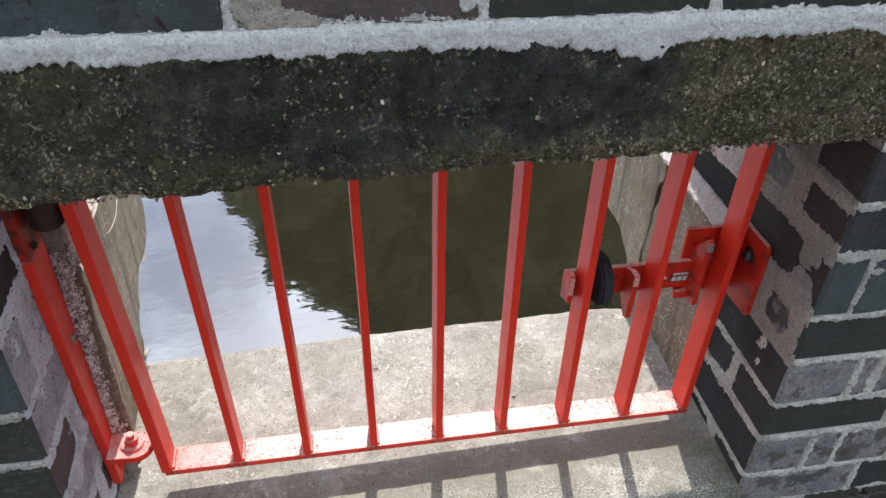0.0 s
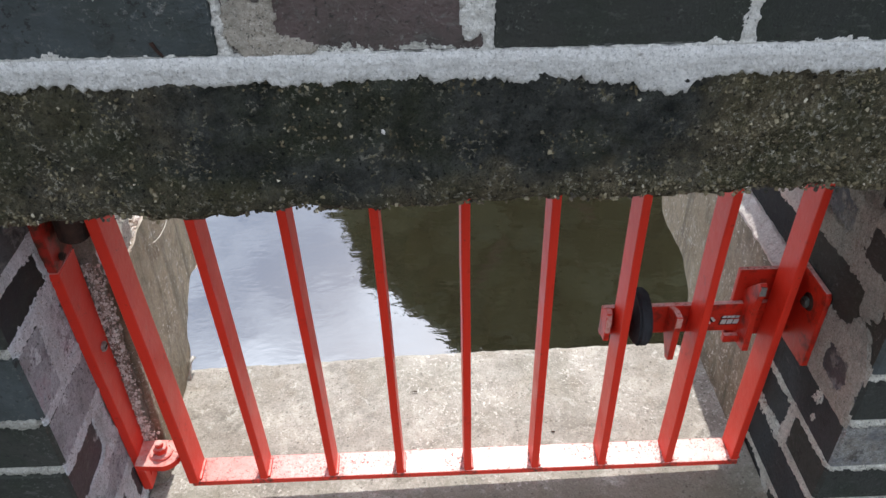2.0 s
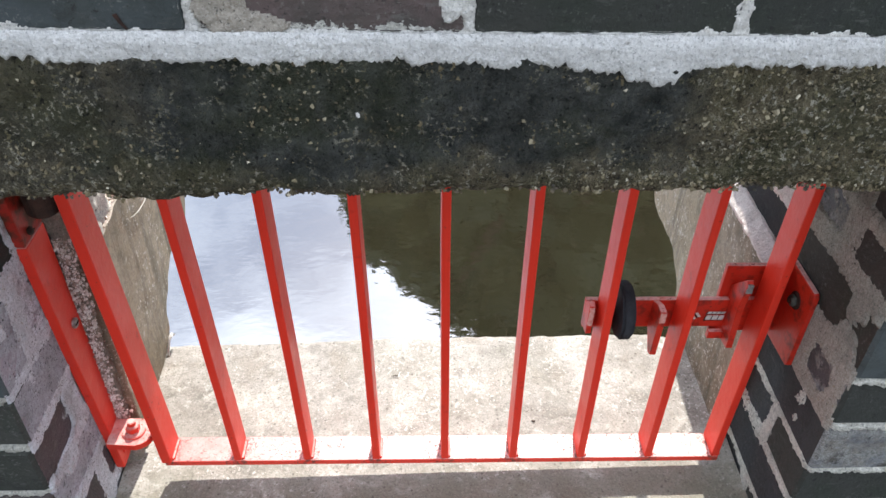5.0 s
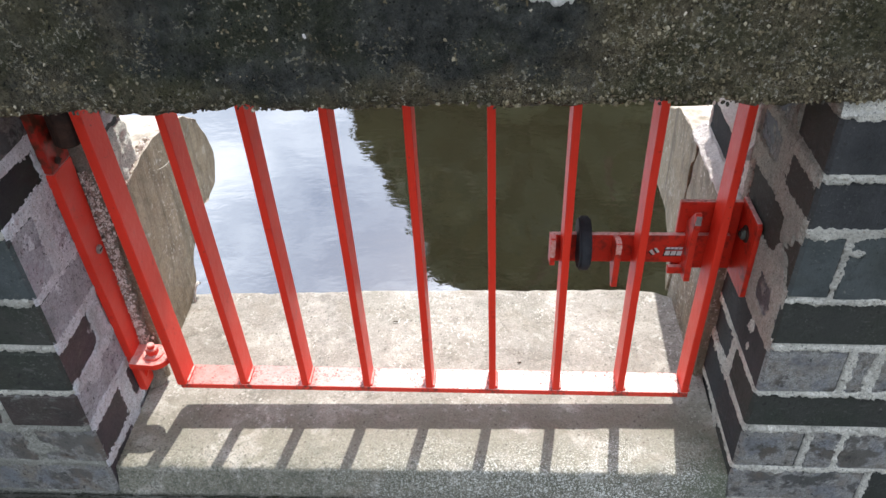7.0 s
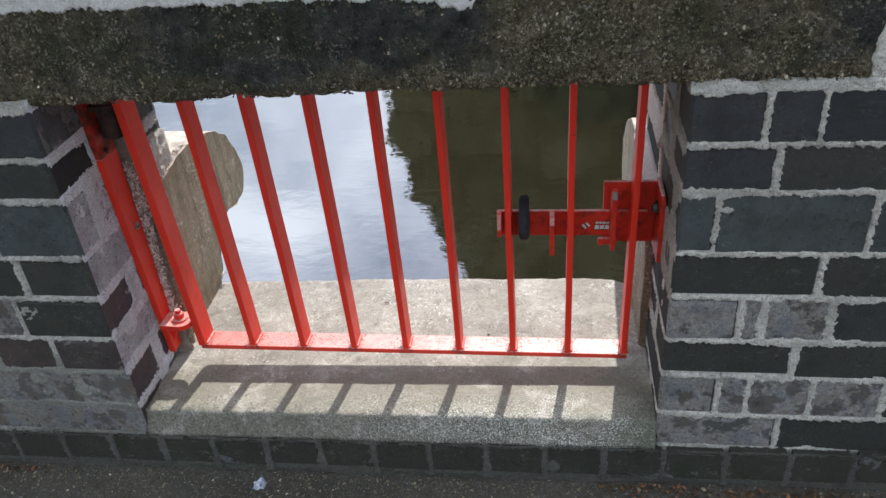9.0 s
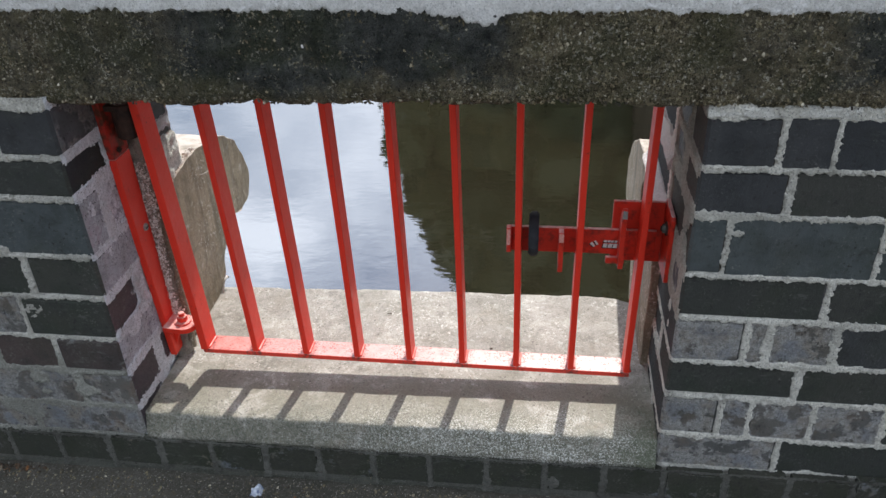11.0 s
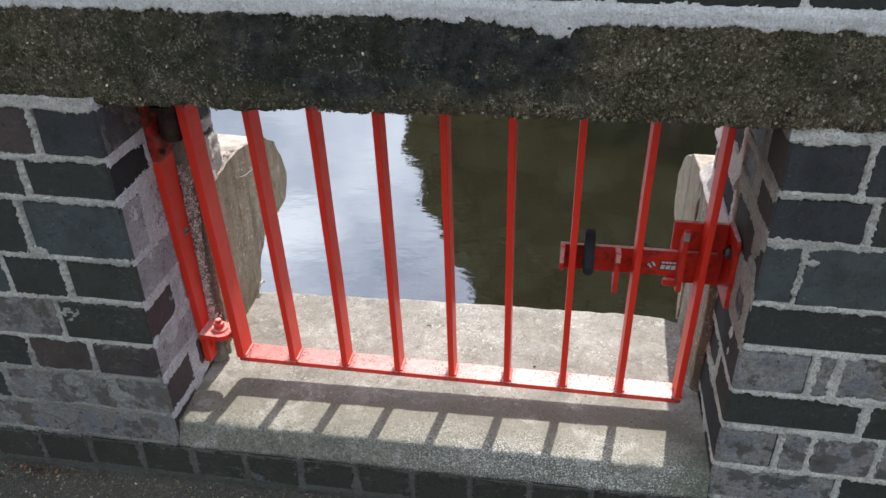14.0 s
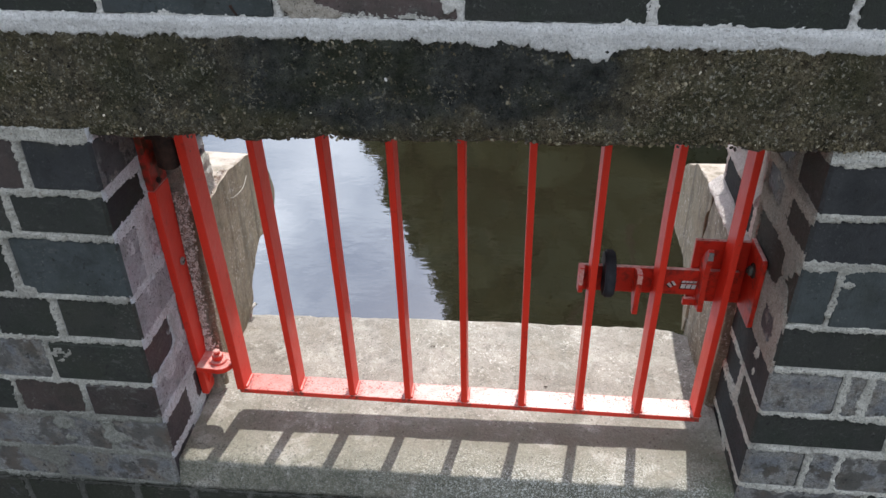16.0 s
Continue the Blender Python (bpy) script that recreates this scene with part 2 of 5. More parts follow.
def mortar_material(name, colours):
    m = Nodes(name)
    n = m.bump(m.noise(48, 5, 0.65), 0.7, 0.006)
    n = m.bump(m.noise(260, 4, 0.75), 1.0, 0.005, n)
    return m.done(mortar_colour(m, *colours), 0.95, n, spec=0.2)


MORTAR = mortar_material("grey mortar", PALE)
MORTAR_LIME = mortar_material("white lime mortar", ((0.66, 0.65, 0.62), (0.95, 0.935, 0.895), (0.97, 0.96, 0.935), 0.34))
MORTAR_WARM = mortar_material("weathered buff mortar", BUFF)
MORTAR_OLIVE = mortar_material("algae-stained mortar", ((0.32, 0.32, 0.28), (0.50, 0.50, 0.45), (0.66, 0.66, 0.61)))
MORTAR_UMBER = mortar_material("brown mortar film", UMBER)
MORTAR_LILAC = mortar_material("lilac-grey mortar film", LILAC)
# Lighter pink mortar: sunlight on the rear jamb put into the colour.
MORTAR_SUNLIT = mortar_material("pink mortar coloured as sunlit", ((0.66, 0.59, 0.55), (0.86, 0.79, 0.75), (0.95, 0.91, 0.88), 0.15))
CEMENT = mortar_material("grey-brown cement", ((0.25, 0.215, 0.178), (0.38, 0.335, 0.28), (0.47, 0.42, 0.36)))
MORTAR_MOSSY = mortar_material("damp mossy mortar", MOSSY)
BRICK_DAMP = brick_material("damp dark brick", (0.030, 0.033, 0.023), (0.044, 0.043, 0.032), (0.026, 0.031, 0.017), 0.16, 0.0016, MOSSY, 0.5)


def lintel_material():
    m = Nodes("weathered pebble concrete")
    x, y, z = m.xyz(m.geo.outputs["Position"])
    wander = m.math("ADD", x, m.ramp(m.noise(16, 4), 0.3, 0.7, -0.025, 0.025))
    worn_ends = m.math("MAXIMUM", m.math("MULTIPLY", m.ramp(wander, 0.17, 0.25), m.ramp(wander, 0.65, 0.60)), m.ramp(wander, -0.20, -0.36, 0, 0.8))
    worn_foot = m.ramp(m.math("ADD", z, m.ramp(m.noise(9, 4), 0.3, 0.7, -0.03, 0.03)), 0.872, 0.835)
    where = m.math("ADD", m.math("MULTIPLY", m.math("MAXIMUM", worn_ends, worn_foot), 0.34), m.math("ADD", m.math("MULTIPLY", m.noise(6.5, 5, 0.62), 0.65), m.math("MULTIPLY", m.noise(27, 4, 0.65), 0.35)))
    bare_at = m.ramp(where, 0.54, 0.84)
    soot = m.mix(m.ramp(m.noise(42, 5, 0.7), 0.36, 0.66), (0.036, 0.040, 0.036), (0.130, 0.135, 0.120))
    bare = m.mix(m.ramp(m.noise(90, 5, 0.72), 0.36, 0.64), (0.078, 0.064, 0.039), (0.300, 0.252, 0.160))
    col = m.mix(bare_at, soot, bare)
    col = m.mix(m.ramp(m.noise(8, 5, 0.62), 0.46, 0.60, 0, 0.55), col, (0.062, 0.072, 0.029))
    col = m.mix(m.math("MULTIPLY", m.ramp(m.noise(11, 4, 0.6), 0.52, 0.66), m.ramp(bare_at, 0.1, 0.8, 0.0, 0.55)), col, (0.125, 0.120, 0.055))
    ash = m.math("MULTIPLY", m.ramp(m.noise(13, 4, 0.65), 0.56, 0.66), m.ramp(m.noise(120, 4, 0.75), 0.45, 0.60, 0.1, 0.55))
    col = m.mix(ash, col, (0.17, 0.17, 0.16))
    sand = m.math("MULTIPLY", m.ramp(m.noise(215, 3, 0.7), 0.535, 0.59), m.ramp(m.math("ADD", bare_at, m.ramp(m.noise(30, 4, 0.6), 0.42, 0.62, -0.7, 0.6)), 0.0, 0.9, 0.06, 0.95))
    col = m.mix(sand, col, m.mix(m.ramp(m.noise(160, 2), 0.42, 0.58), (0.31, 0.27, 0.15), (0.60, 0.56, 0.45)))
    pit = m.ramp(m.noise(190, 3, 0.65), 0.33, 0.40, 0.85, 0)
    col = m.mix(pit, col, (0.009, 0.009, 0.008))
    n = m.bump(m.noise(75, 6, 0.75), 1.0, 0.010)
    n = m.bump(m.noise(300, 3, 0.7), 0.8, 0.004, n)
    return m.done(col, 0.92, n, spec=0.25)


LINTEL = lintel_material()


def concrete_material(name, lo, hi, stain, green, spots):
    m = Nodes(name)
    col = m.mix(m.ramp(m.noise(7, 5, 0.6), 0.32, 0.68), lo, hi)
    col = m.mix(m.ramp(m.noise(19, 5, 0.65, distort=0.4), 0.52, 0.70, 0, 0.75), col, stain)
    col = m.mix(m.ramp(m.noise(52, 5, 0.72), 0.50, 0.66, 0, 0.55), col, stain)
    col = m.mix(m.ramp(m.noise(33, 5, 0.7, distort=0.8), 0.58, 0.67, 0, 0.6 if green > 0.3 else 0.5), col, (0.60, 0.58, 0.53))
    x, y, _ = m.xyz(m.geo.outputs["Position"])
    damp = m.ramp(m.math("ADD", y, m.ramp(m.noise(12, 4, 0.65), 0.3, 0.7, -0.05, 0.05)), 0.22, 0.06, 0.0, 0.95)
    col = m.mix(m.math("MAXIMUM", m.ramp(m.noise(4.3, 4, 0.6), 0.52, 0.72, 0, green), m.math("MULTIPLY", damp, min(1.0, green * 2.2))), col, (0.216, 0.205, 0.150))
    if green > 0.3:
        nose = m.ramp(m.math("ADD", y, m.ramp(m.noise(20, 4, 0.65), 0.3, 0.7, -0.006, 0.006)), 0.014, 0.002, 0, 0.40)
        col = m.mix(nose, col, (0.048, 0.054, 0.034))
        patch = m.ramp(m.noise(13, 5, 0.66, distort=0.6), 0.53, 0.62, 0, 0.50)
        col = m.mix(patch, col, m.mix(m.ramp(m.noise(60, 4, 0.7), 0.4, 0.6), (0.40, 0.36, 0.30), (0.60, 0.57, 0.51)))
        col = m.mix(m.ramp(m.noise(9.5, 5, 0.66, distort=0.5), 0.55, 0.66, 0, 0.50), col, (0.215, 0.178, 0.130))
        front = m.ramp(m.math("ADD", y, m.ramp(m.noise(14, 4, 0.65), 0.3, 0.7, -0.02, 0.02)), 0.05, 0.012)
        col = m.mix(m.math("MULTIPLY", front, m.ramp(m.noise(26, 4, 0.65), 0.44, 0.62, 0, 0.6)), col, (0.085, 0.088, 0.062))
        moss = m.math("MULTIPLY", m.ramp(m.math("ADD", y, m.ramp(m.noise(18, 4, 0.65), 0.3, 0.7, -0.03, 0.03)), 0.11, 0.03), m.ramp(m.math("ADD", x, m.ramp(m.noise(24, 4, 0.65), 0.3, 0.7, -0.03, 0.03)), 0.400, 0.450))
    grain = m.noise(260, 4, 0.75)
    dry = m.ramp(damp, 0.0, 0.95, 1.0, 0.45 if green > 0.3 else 1.0)
    col = m.mix(m.math("MULTIPLY", m.ramp(grain, 0.52, 0.64, 0, 0.65), dry), col, hi)
    col = m.mix(m.ramp(m.noise(310, 3, 0.75), 0.36, 0.47, 0.7, 0), col, stain)
    bright = m.math("MULTIPLY", m.ramp(m.noise(150, 4, 0.75), 0.58, 0.63), m.ramp(m.noise(7.5, 4, 0.6), 0.44, 0.56))
    col = m.mix(m.math("MULTIPLY", m.math("MULTIPLY", bright, dry), 0.8), col, (0.74, 0.70, 0.64))
    terrazzo = m.math("MULTIPLY", m.math("MINIMUM", 1.0, green * 2.4), m.ramp(m.math("ADD", y, m.ramp(m.noise(9, 4, 0.65), 0.3, 0.7, -0.06, 0.06)), 0.085, -0.02))
    for scale, lo_, hi_, tint in ((230, 0.56, 0.61, (0.050, 0.055, 0.035)), (330, 0.57, 0.61, (0.74, 0.73, 0.67)), (170, 0.60, 0.64, (0.045, 0.046, 0.032)), (480, 0.57, 0.62, (0.66, 0.65, 0.59))):
        share = m.ramp(m.math("ADD", x, m.ramp(m.noise(5, 4, 0.6), 0.3, 0.7, -0.25, 0.25)), -0.25, 0.30, 0.14, 0.95) if tint[0] > 0.3 else m.ramp(m.noise(5, 3), 0.35, 0.65, 0.45, 0.85)
        col = m.mix(m.math("MULTIPLY", m.math("MULTIPLY", m.ramp(m.noise(scale, 2, 0.6), lo_, hi_), terrazzo), share), col, tint)
    if green > 0.3:
        col = m.mix(m.math("MULTIPLY", moss, m.ramp(m.noise(200, 4, 0.7), 0.35, 0.6, 0.95, 0.55)), col, (0.075, 0.088, 0.050))
    speck = m.math("MULTIPLY", m.ramp(m.cells(120), 0.16, 0.3, 1, 0), m.ramp(m.xyz(m.cells(120, "Color"))[0], 1.0 - spots, 1.0 - spots + 0.05))
    col = m.mix(m.math("MULTIPLY", speck, 0.75), col, (0.09, 0.08, 0.06))
    if green < 0.3:
        streak = m.ramp(m.noise(42, 5, 0.65, stretch=(1.0, 1.0, 0.10)), 0.48, 0.66, 0, 0.75)
        col = m.mix(streak, col, (0.070, 0.058, 0.034))
        col = m.mix(m.ramp(m.noise(27, 5, 0.7, distort=1.0), 0.57, 0.68, 0, 0.5), col, (0.095, 0.082, 0.046))
        # Upward faces paler: lichen, and the sunlit look of the tops, as colour.
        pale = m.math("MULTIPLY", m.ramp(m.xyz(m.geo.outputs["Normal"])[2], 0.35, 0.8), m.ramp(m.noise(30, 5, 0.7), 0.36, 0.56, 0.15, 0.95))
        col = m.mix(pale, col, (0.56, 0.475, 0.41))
    n = m.bump(m.noise(35, 6, 0.65), 0.4, 0.006)
    n = m.bump(grain, 0.5, 0.0015, n)
    return m.done(col, m.ramp(m.noise(30), 0.3, 0.7, 0.50, 0.75), n, spec=0.5)


SILL = concrete_material("weathered sill concrete", (0.232, 0.208, 0.174), (0.435, 0.395, 0.345), (0.130, 0.115, 0.090), 0.42, 0.20)
TAN = concrete_material("tan cast concrete", (0.225, 0.178, 0.112), (0.31, 0.252, 0.168), (0.125, 0.098, 0.062), 0.25, 0.04)

BROWN = concrete_material("brown weathered concrete", (0.180, 0.144, 0.096), (0.255, 0.206, 0.142), (0.095, 0.076, 0.050), 0.25, 0.06)


def paint_material(name, lo, hi, rust=0.0, gloss=0.32, grime_shade=0.0, feet=None):
    m = Nodes(name)
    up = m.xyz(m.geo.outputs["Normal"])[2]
    col = m.mix(m.noise(14, 4, 0.6), lo, hi)
    col = m.mix(m.ramp(m.noise(30, 5, 0.7), 0.62, 0.72, 0, 0.5), col, (0.34, 0.022, 0.016))
    chip = m.math("MULTIPLY", m.ramp(m.noise(210, 4, 0.7), 0.64, 0.69), m.ramp(m.noise(26, 3), 0.5, 0.6))
    col = m.mix(m.math("MULTIPLY", chip, 0.8), col, (0.075, 0.030, 0.020))
    if rust:
        col = m.mix(m.ramp(m.noise(34, 5, 0.65), 0.58 - rust, 0.70 - rust, 0, 0.92), col, m.mix(m.noise(120, 4, 0.7), (0.028, 0.014, 0.010), (0.12, 0.045, 0.022)))
    # Dark red blotches carry grime and painted shade together.
    if grime_shade:
        col = m.mix(m.ramp(m.noise(48, 5, 0.7), 0.50, 0.66, 0, grime_shade), col, (0.085, 0.018, 0.012))
    # Upward faces whitened: dust, with sun glare put into the colour.
    dust_glare = m.math("MULTIPLY", m.ramp(up, 0.75, 0.95), m.ramp(m.noise(45, 5, 0.7), 0.30, 0.62, 0.50 if feet else 0.30, 0.84))
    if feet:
        # Painted glare fades towards the hinge end of the rail.
        dust_glare = m.math("MULTIPLY", dust_glare, m.ramp(m.xyz(m.geo.outputs["Position"])[0], -0.42, 0.10, 0.50, 1.0))
    col = m.mix(dust_glare, col, (0.80, 0.55, 0.50))
    grit = m.math("MULTIPLY", m.ramp(up, 0.75, 0.95), m.math("MULTIPLY", m.ramp(m.noise(210, 4, 0.75), 0.555, 0.60), m.ramp(m.noise(24, 4, 0.6), 0.40, 0.58)))
    col = m.mix(m.math("MULTIPLY", grit, 0.9), col, (0.20, 0.035, 0.022))
    if feet:
        x = m.xyz(m.geo.outputs["Position"])[0]
        off = m.math("PINGPONG", m.math("SUBTRACT", x, feet[0]), feet[1] / 2)
        foot = m.math("MULTIPLY", m.ramp(m.math("ADD", off, m.ramp(m.noise(190, 4, 0.7), 0.3, 0.7, -0.012, 0.012)), 0.010, 0.018, 1, 0), m.ramp(m.noise(150, 4, 0.75), 0.42, 0.60, 0.0, 0.9))
        col = m.mix(foot, col, (0.105, 0.034, 0.022))
        spots = m.math("MULTIPLY", m.ramp(m.noise(170, 4, 0.75), 0.60, 0.63), m.ramp(up, 0.75, 0.95))
        col = m.mix(m.math("MULTIPLY", spots, 0.85), col, (0.13, 0.036, 0.022))
    n = m.bump(m.noise(70, 4, 0.6), 0.4, 0.002)
    return m.done(col, m.math("ADD", m.ramp(m.noise(25, 4), 0.3, 0.7, 0.33, 0.47), m.math("MULTIPLY", grit, 0.35)), n, spec=gloss)


RED = paint_material("red gloss paint", (0.70, 0.030, 0.014), (0.80, 0.045, 0.022))
RED_RAIL = paint_material("dusty red rail paint with sun glare", (0.70, 0.030, 0.014), (0.80, 0.045, 0.022), 0.0, 0.72, 0.0, (-0.3935, 0.10238))
# Latch red: grime plus the bracket's shade, both in the colour.
RED_GRIMY_SHADED = paint_material("grimy red paint darkened for shade", (0.50, 0.022, 0.010), (0.66, 0.036, 0.016), 0.0, 0.34, 0.75)
RED_RUST = paint_material("rusted red paint with lintel shade", (0.30, 0.023, 0.015), (0.46, 0.030, 0.018), 0.10, 0.28, 0.7)


def plain_material(name, lo, hi, scale, rough, metal=0.0, relief=0.002, spec=0.4):
    m = Nodes(name)
    col = m.mix(m.ramp(m.noise(scale, 5, 0.65), 0.35, 0.65), lo, hi)
    return m.done(col, rough, m.bump(m.noise(scale * 3, 4, 0.65), 0.5, relief), metal, spec)


RUST = plain_material("dark rusty iron", (0.016, 0.009, 0.007), (0.062, 0.028, 0.018), 60, 0.8, 0.1)
RUBBER = plain_material("black rubber", (0.022, 0.022, 0.025), (0.042, 0.042, 0.047), 50, 0.8, 0.0, 0.002, 0.2)
STEEL = plain_material("dull zinc screw", (0.26, 0.25, 0.24), (0.42, 0.41, 0.39), 200, 0.45, 0.7, 0.0006)
NUT = plain_material("grimy zinc nut", (0.030, 0.036, 0.030), (0.13, 0.135, 0.115), 90, 0.6, 0.3, 0.001)
LETTER = plain_material("worn white stencil paint", (0.50, 0.46, 0.42), (0.72, 0.70, 0.66), 300, 0.7, 0.0, 0.0003)
TWIG = plain_material("bleached twig", (0.46, 0.42, 0.36), (0.74, 0.71, 0.66), 90, 0.7)
TAB_GLINT = plain_material("pale pink highlight on paint", (0.60, 0.20, 0.155), (0.72, 0.42, 0.36), 160, 0.5)
PAPER = plain_material("blue and white wrapper", (0.78, 0.82, 0.86), (0.05, 0.09, 0.20), 95, 0.4)
BARK = plain_material("tree bark", (0.060, 0.045, 0.032), (0.11, 0.085, 0.06), 12, 0.9, 0.0, 0.01)


def asphalt_material():
    m = Nodes("worn asphalt")
    col = m.mix(m.ramp(m.noise(5, 5, 0.65), 0.35, 0.65), (0.056, 0.053, 0.040), (0.098, 0.090, 0.071))
    col = m.mix(m.ramp(m.noise(160, 4, 0.75), 0.50, 0.64, 0, 0.55), col, (0.155, 0.143, 0.12))
    col = m.mix(m.math("MULTIPLY", m.ramp(m.noise(280, 2, 0.6), 0.63, 0.68), 0.8), col, (0.40, 0.37, 0.32))
    col = m.mix(m.ramp(m.noise(210, 3, 0.7), 0.34, 0.42, 0.5, 0), col, (0.020, 0.019, 0.015))
    col = m.mix(m.ramp(m.noise(26, 4, 0.7), 0.58, 0.7, 0, 0.6), col, (0.05, 0.04, 0.028))
    n = m.bump(m.noise(130, 4, 0.75), 1.0, 0.008)
    return m.done(col, 0.9, n, spec=0.3)


ASPHALT = asphalt_material()


def leaf_material():
    m = Nodes("tree foliage")
    col = m.mix(m.geo.outputs["Random Per Island"], (0.032, 0.046, 0.016), (0.070, 0.080, 0.028))
    return m.done(col, 0.6, None, spec=0.3)


LEAF = leaf_material()


def water_material():
    m = Nodes("murky canal water")
    col = m.mix(m.noise(1.3, 3), (0.0172, 0.0145, 0.0080), (0.0245, 0.0210, 0.0117))
    h = m.math("ADD", m.noise(3.2, 3, 0.5, stretch=(1.0, 1.7, 1.0)), m.math("ADD", m.math("MULTIPLY", m.noise(11, 3, 0.55, stretch=(1.0, 1.8, 1.0), distort=0.6), 0.21), m.math("MULTIPLY", m.noise(27, 2, 0.5, stretch=(1.0, 2.0, 1.0)), 0.036)))
    mat = m.done(col, 0.02, m.bump(h, 0.022, 0.06))
    m.bsdf.inputs["IOR"].default_value = 3.6
    return mat


WATER = water_material()
BANK = plain_material("grassy bank", (0.045, 0.060, 0.022), (0.085, 0.090, 0.040), 3, 0.9, 0.0, 0.02)


# ---- mesh helpers ----
def link(name, bm, material, parent=None, label="", smooth=False):
    me = bpy.data.meshes.new(name)
    bm.normal_update()
    bm.to_mesh(me)
    bm.free()
    for mt in material if isinstance(material, (tuple, list)) else (material,):
        me.materials.append(mt)
    if smooth:
        me.polygons.foreach_set("use_smooth", [True] * len(me.polygons))
    ob = new(name, me)
    if parent:
        ob.parent = parent
    if label:
        ob["label"] = label
    return ob


def part(name, bm, material, parent, label="", smooth=False):
    return link(name, bm, material, parent, label, smooth)


def box(x0, x1, y0, y1, z0, z1, bevel=0.0, segments=1, bm=None):
    own = bm is None
    bm = bm or bmesh.new()
    made = bmesh.ops.create_cube(bm, size=1)["verts"]
    for v in made:
        v.co = Vector((x0 + (v.co.x + 0.5) * (x1 - x0), y0 + (v.co.y + 0.5) * (y1 - y0), z0 + (v.co.z + 0.5) * (z1 - z0)))
    if bevel:
        bmesh.ops.bevel(bm, geom=list({e for v in made for e in v.link_edges}), offset=bevel, segments=segments, affect="EDGES", profile=0.6)
    return bm


def prism(outline, axis, a, b, bevel=0.0, segments=2):
    """A closed outline in the plane across axis, drawn out from a to b along it."""
    def place(p, q, r):
        return {"x": (r, p, q), "y": (p, r, q), "z": (p, q, r)}[axis]
    bm = bmesh.new()
    vs = [bm.verts.new(place(p, q, a)) for p, q in outline]
    f = bm.faces.new(vs)
    out = bmesh.ops.extrude_face_region(bm, geom=[f])["geom"]
    shift = Vector(place(0, 0, b - a))
    for v in out:
        if isinstance(v, bmesh.types.BMVert):
            v.co += shift
    bmesh.ops.recalc_face_normals(bm, faces=bm.faces)
    if bevel:
        bmesh.ops.bevel(bm, geom=list(bm.edges), offset=bevel, segments=segments, affect="EDGES", profile=0.6)
    return bm


def cylinder(centre, radius, depth, axis="z", sides=20, bevel=0.0, bm=None):
    bm = bm or bmesh.new()
    turn = {"z": Matrix(), "x": Matrix.Rotation(math.pi / 2, 4, "Y"), "y": Matrix.Rotation(math.pi / 2, 4, "X")}[axis]
    made = bmesh.ops.create_cone(bm, cap_ends=True, segments=sides, radius1=radius, radius2=radius, depth=depth, matrix=Matrix.Translation(centre) @ turn)["verts"]
    if bevel:
        es = [e for e in {e for v in made for e in v.link_edges} if len(e.link_faces) == 2 and e.calc_face_angle() > 0.8]
        bmesh.ops.bevel(bm, geom=es, offset=bevel, segments=2, affect="EDGES")
    return bm


def rough_block(x0, x1, y0, y1, z0, z1, step, amount, scale, bevel=0.01):
    """A cast block with a worn, uneven skin: a fine box whose points are pushed about."""
    bm = bmesh.new()
    nx, ny, nz = (max(1, round((b - a) / step)) for a, b in ((x0, x1), (y0, y1), (z0, z1)))
    lo, n, seen = Vector((x0, y0, z0)), (nx, ny, nz), {}
    size = Vector(((x1 - x0) / nx, (y1 - y0) / ny, (z1 - z0) / nz))

    def at(i):
        if i not in seen:
            p = lo + Vector((i[0] * size.x, i[1] * size.y, i[2] * size.z))
            inner = Vector([min(max(p[k], (x0, y0, z0)[k] + bevel), (x1, y1, z1)[k] - bevel) for k in range(3)])
            d = p - inner
            if d.length > bevel:
                p = inner + d.normalized() * bevel
            nrm = d.normalized()
            q = p + nrm * amount * (noise.fractal(p * scale, 0.9, 2.0, 4) + 0.25 * noise.noise(p * scale * 5.0))
            seen[i] = bm.verts.new(q)
        return seen[i]

    for k in range(3):
        u, v = [j for j in range(3) if j != k]
        for side in (0, n[k]):
            for a in range(n[u]):
                for b in range(n[v]):
                    ids = []
                    for da, db in ((0, 0), (1, 0), (1, 1), (0, 1)):
                        i = [0, 0, 0]
                        i[k], i[u], i[v] = side, a + da, b + db
                        ids.append(at(tuple(i)))
                    bm.faces.new(ids)
    bmesh.ops.recalc_face_normals(bm, faces=bm.faces)
    return bm


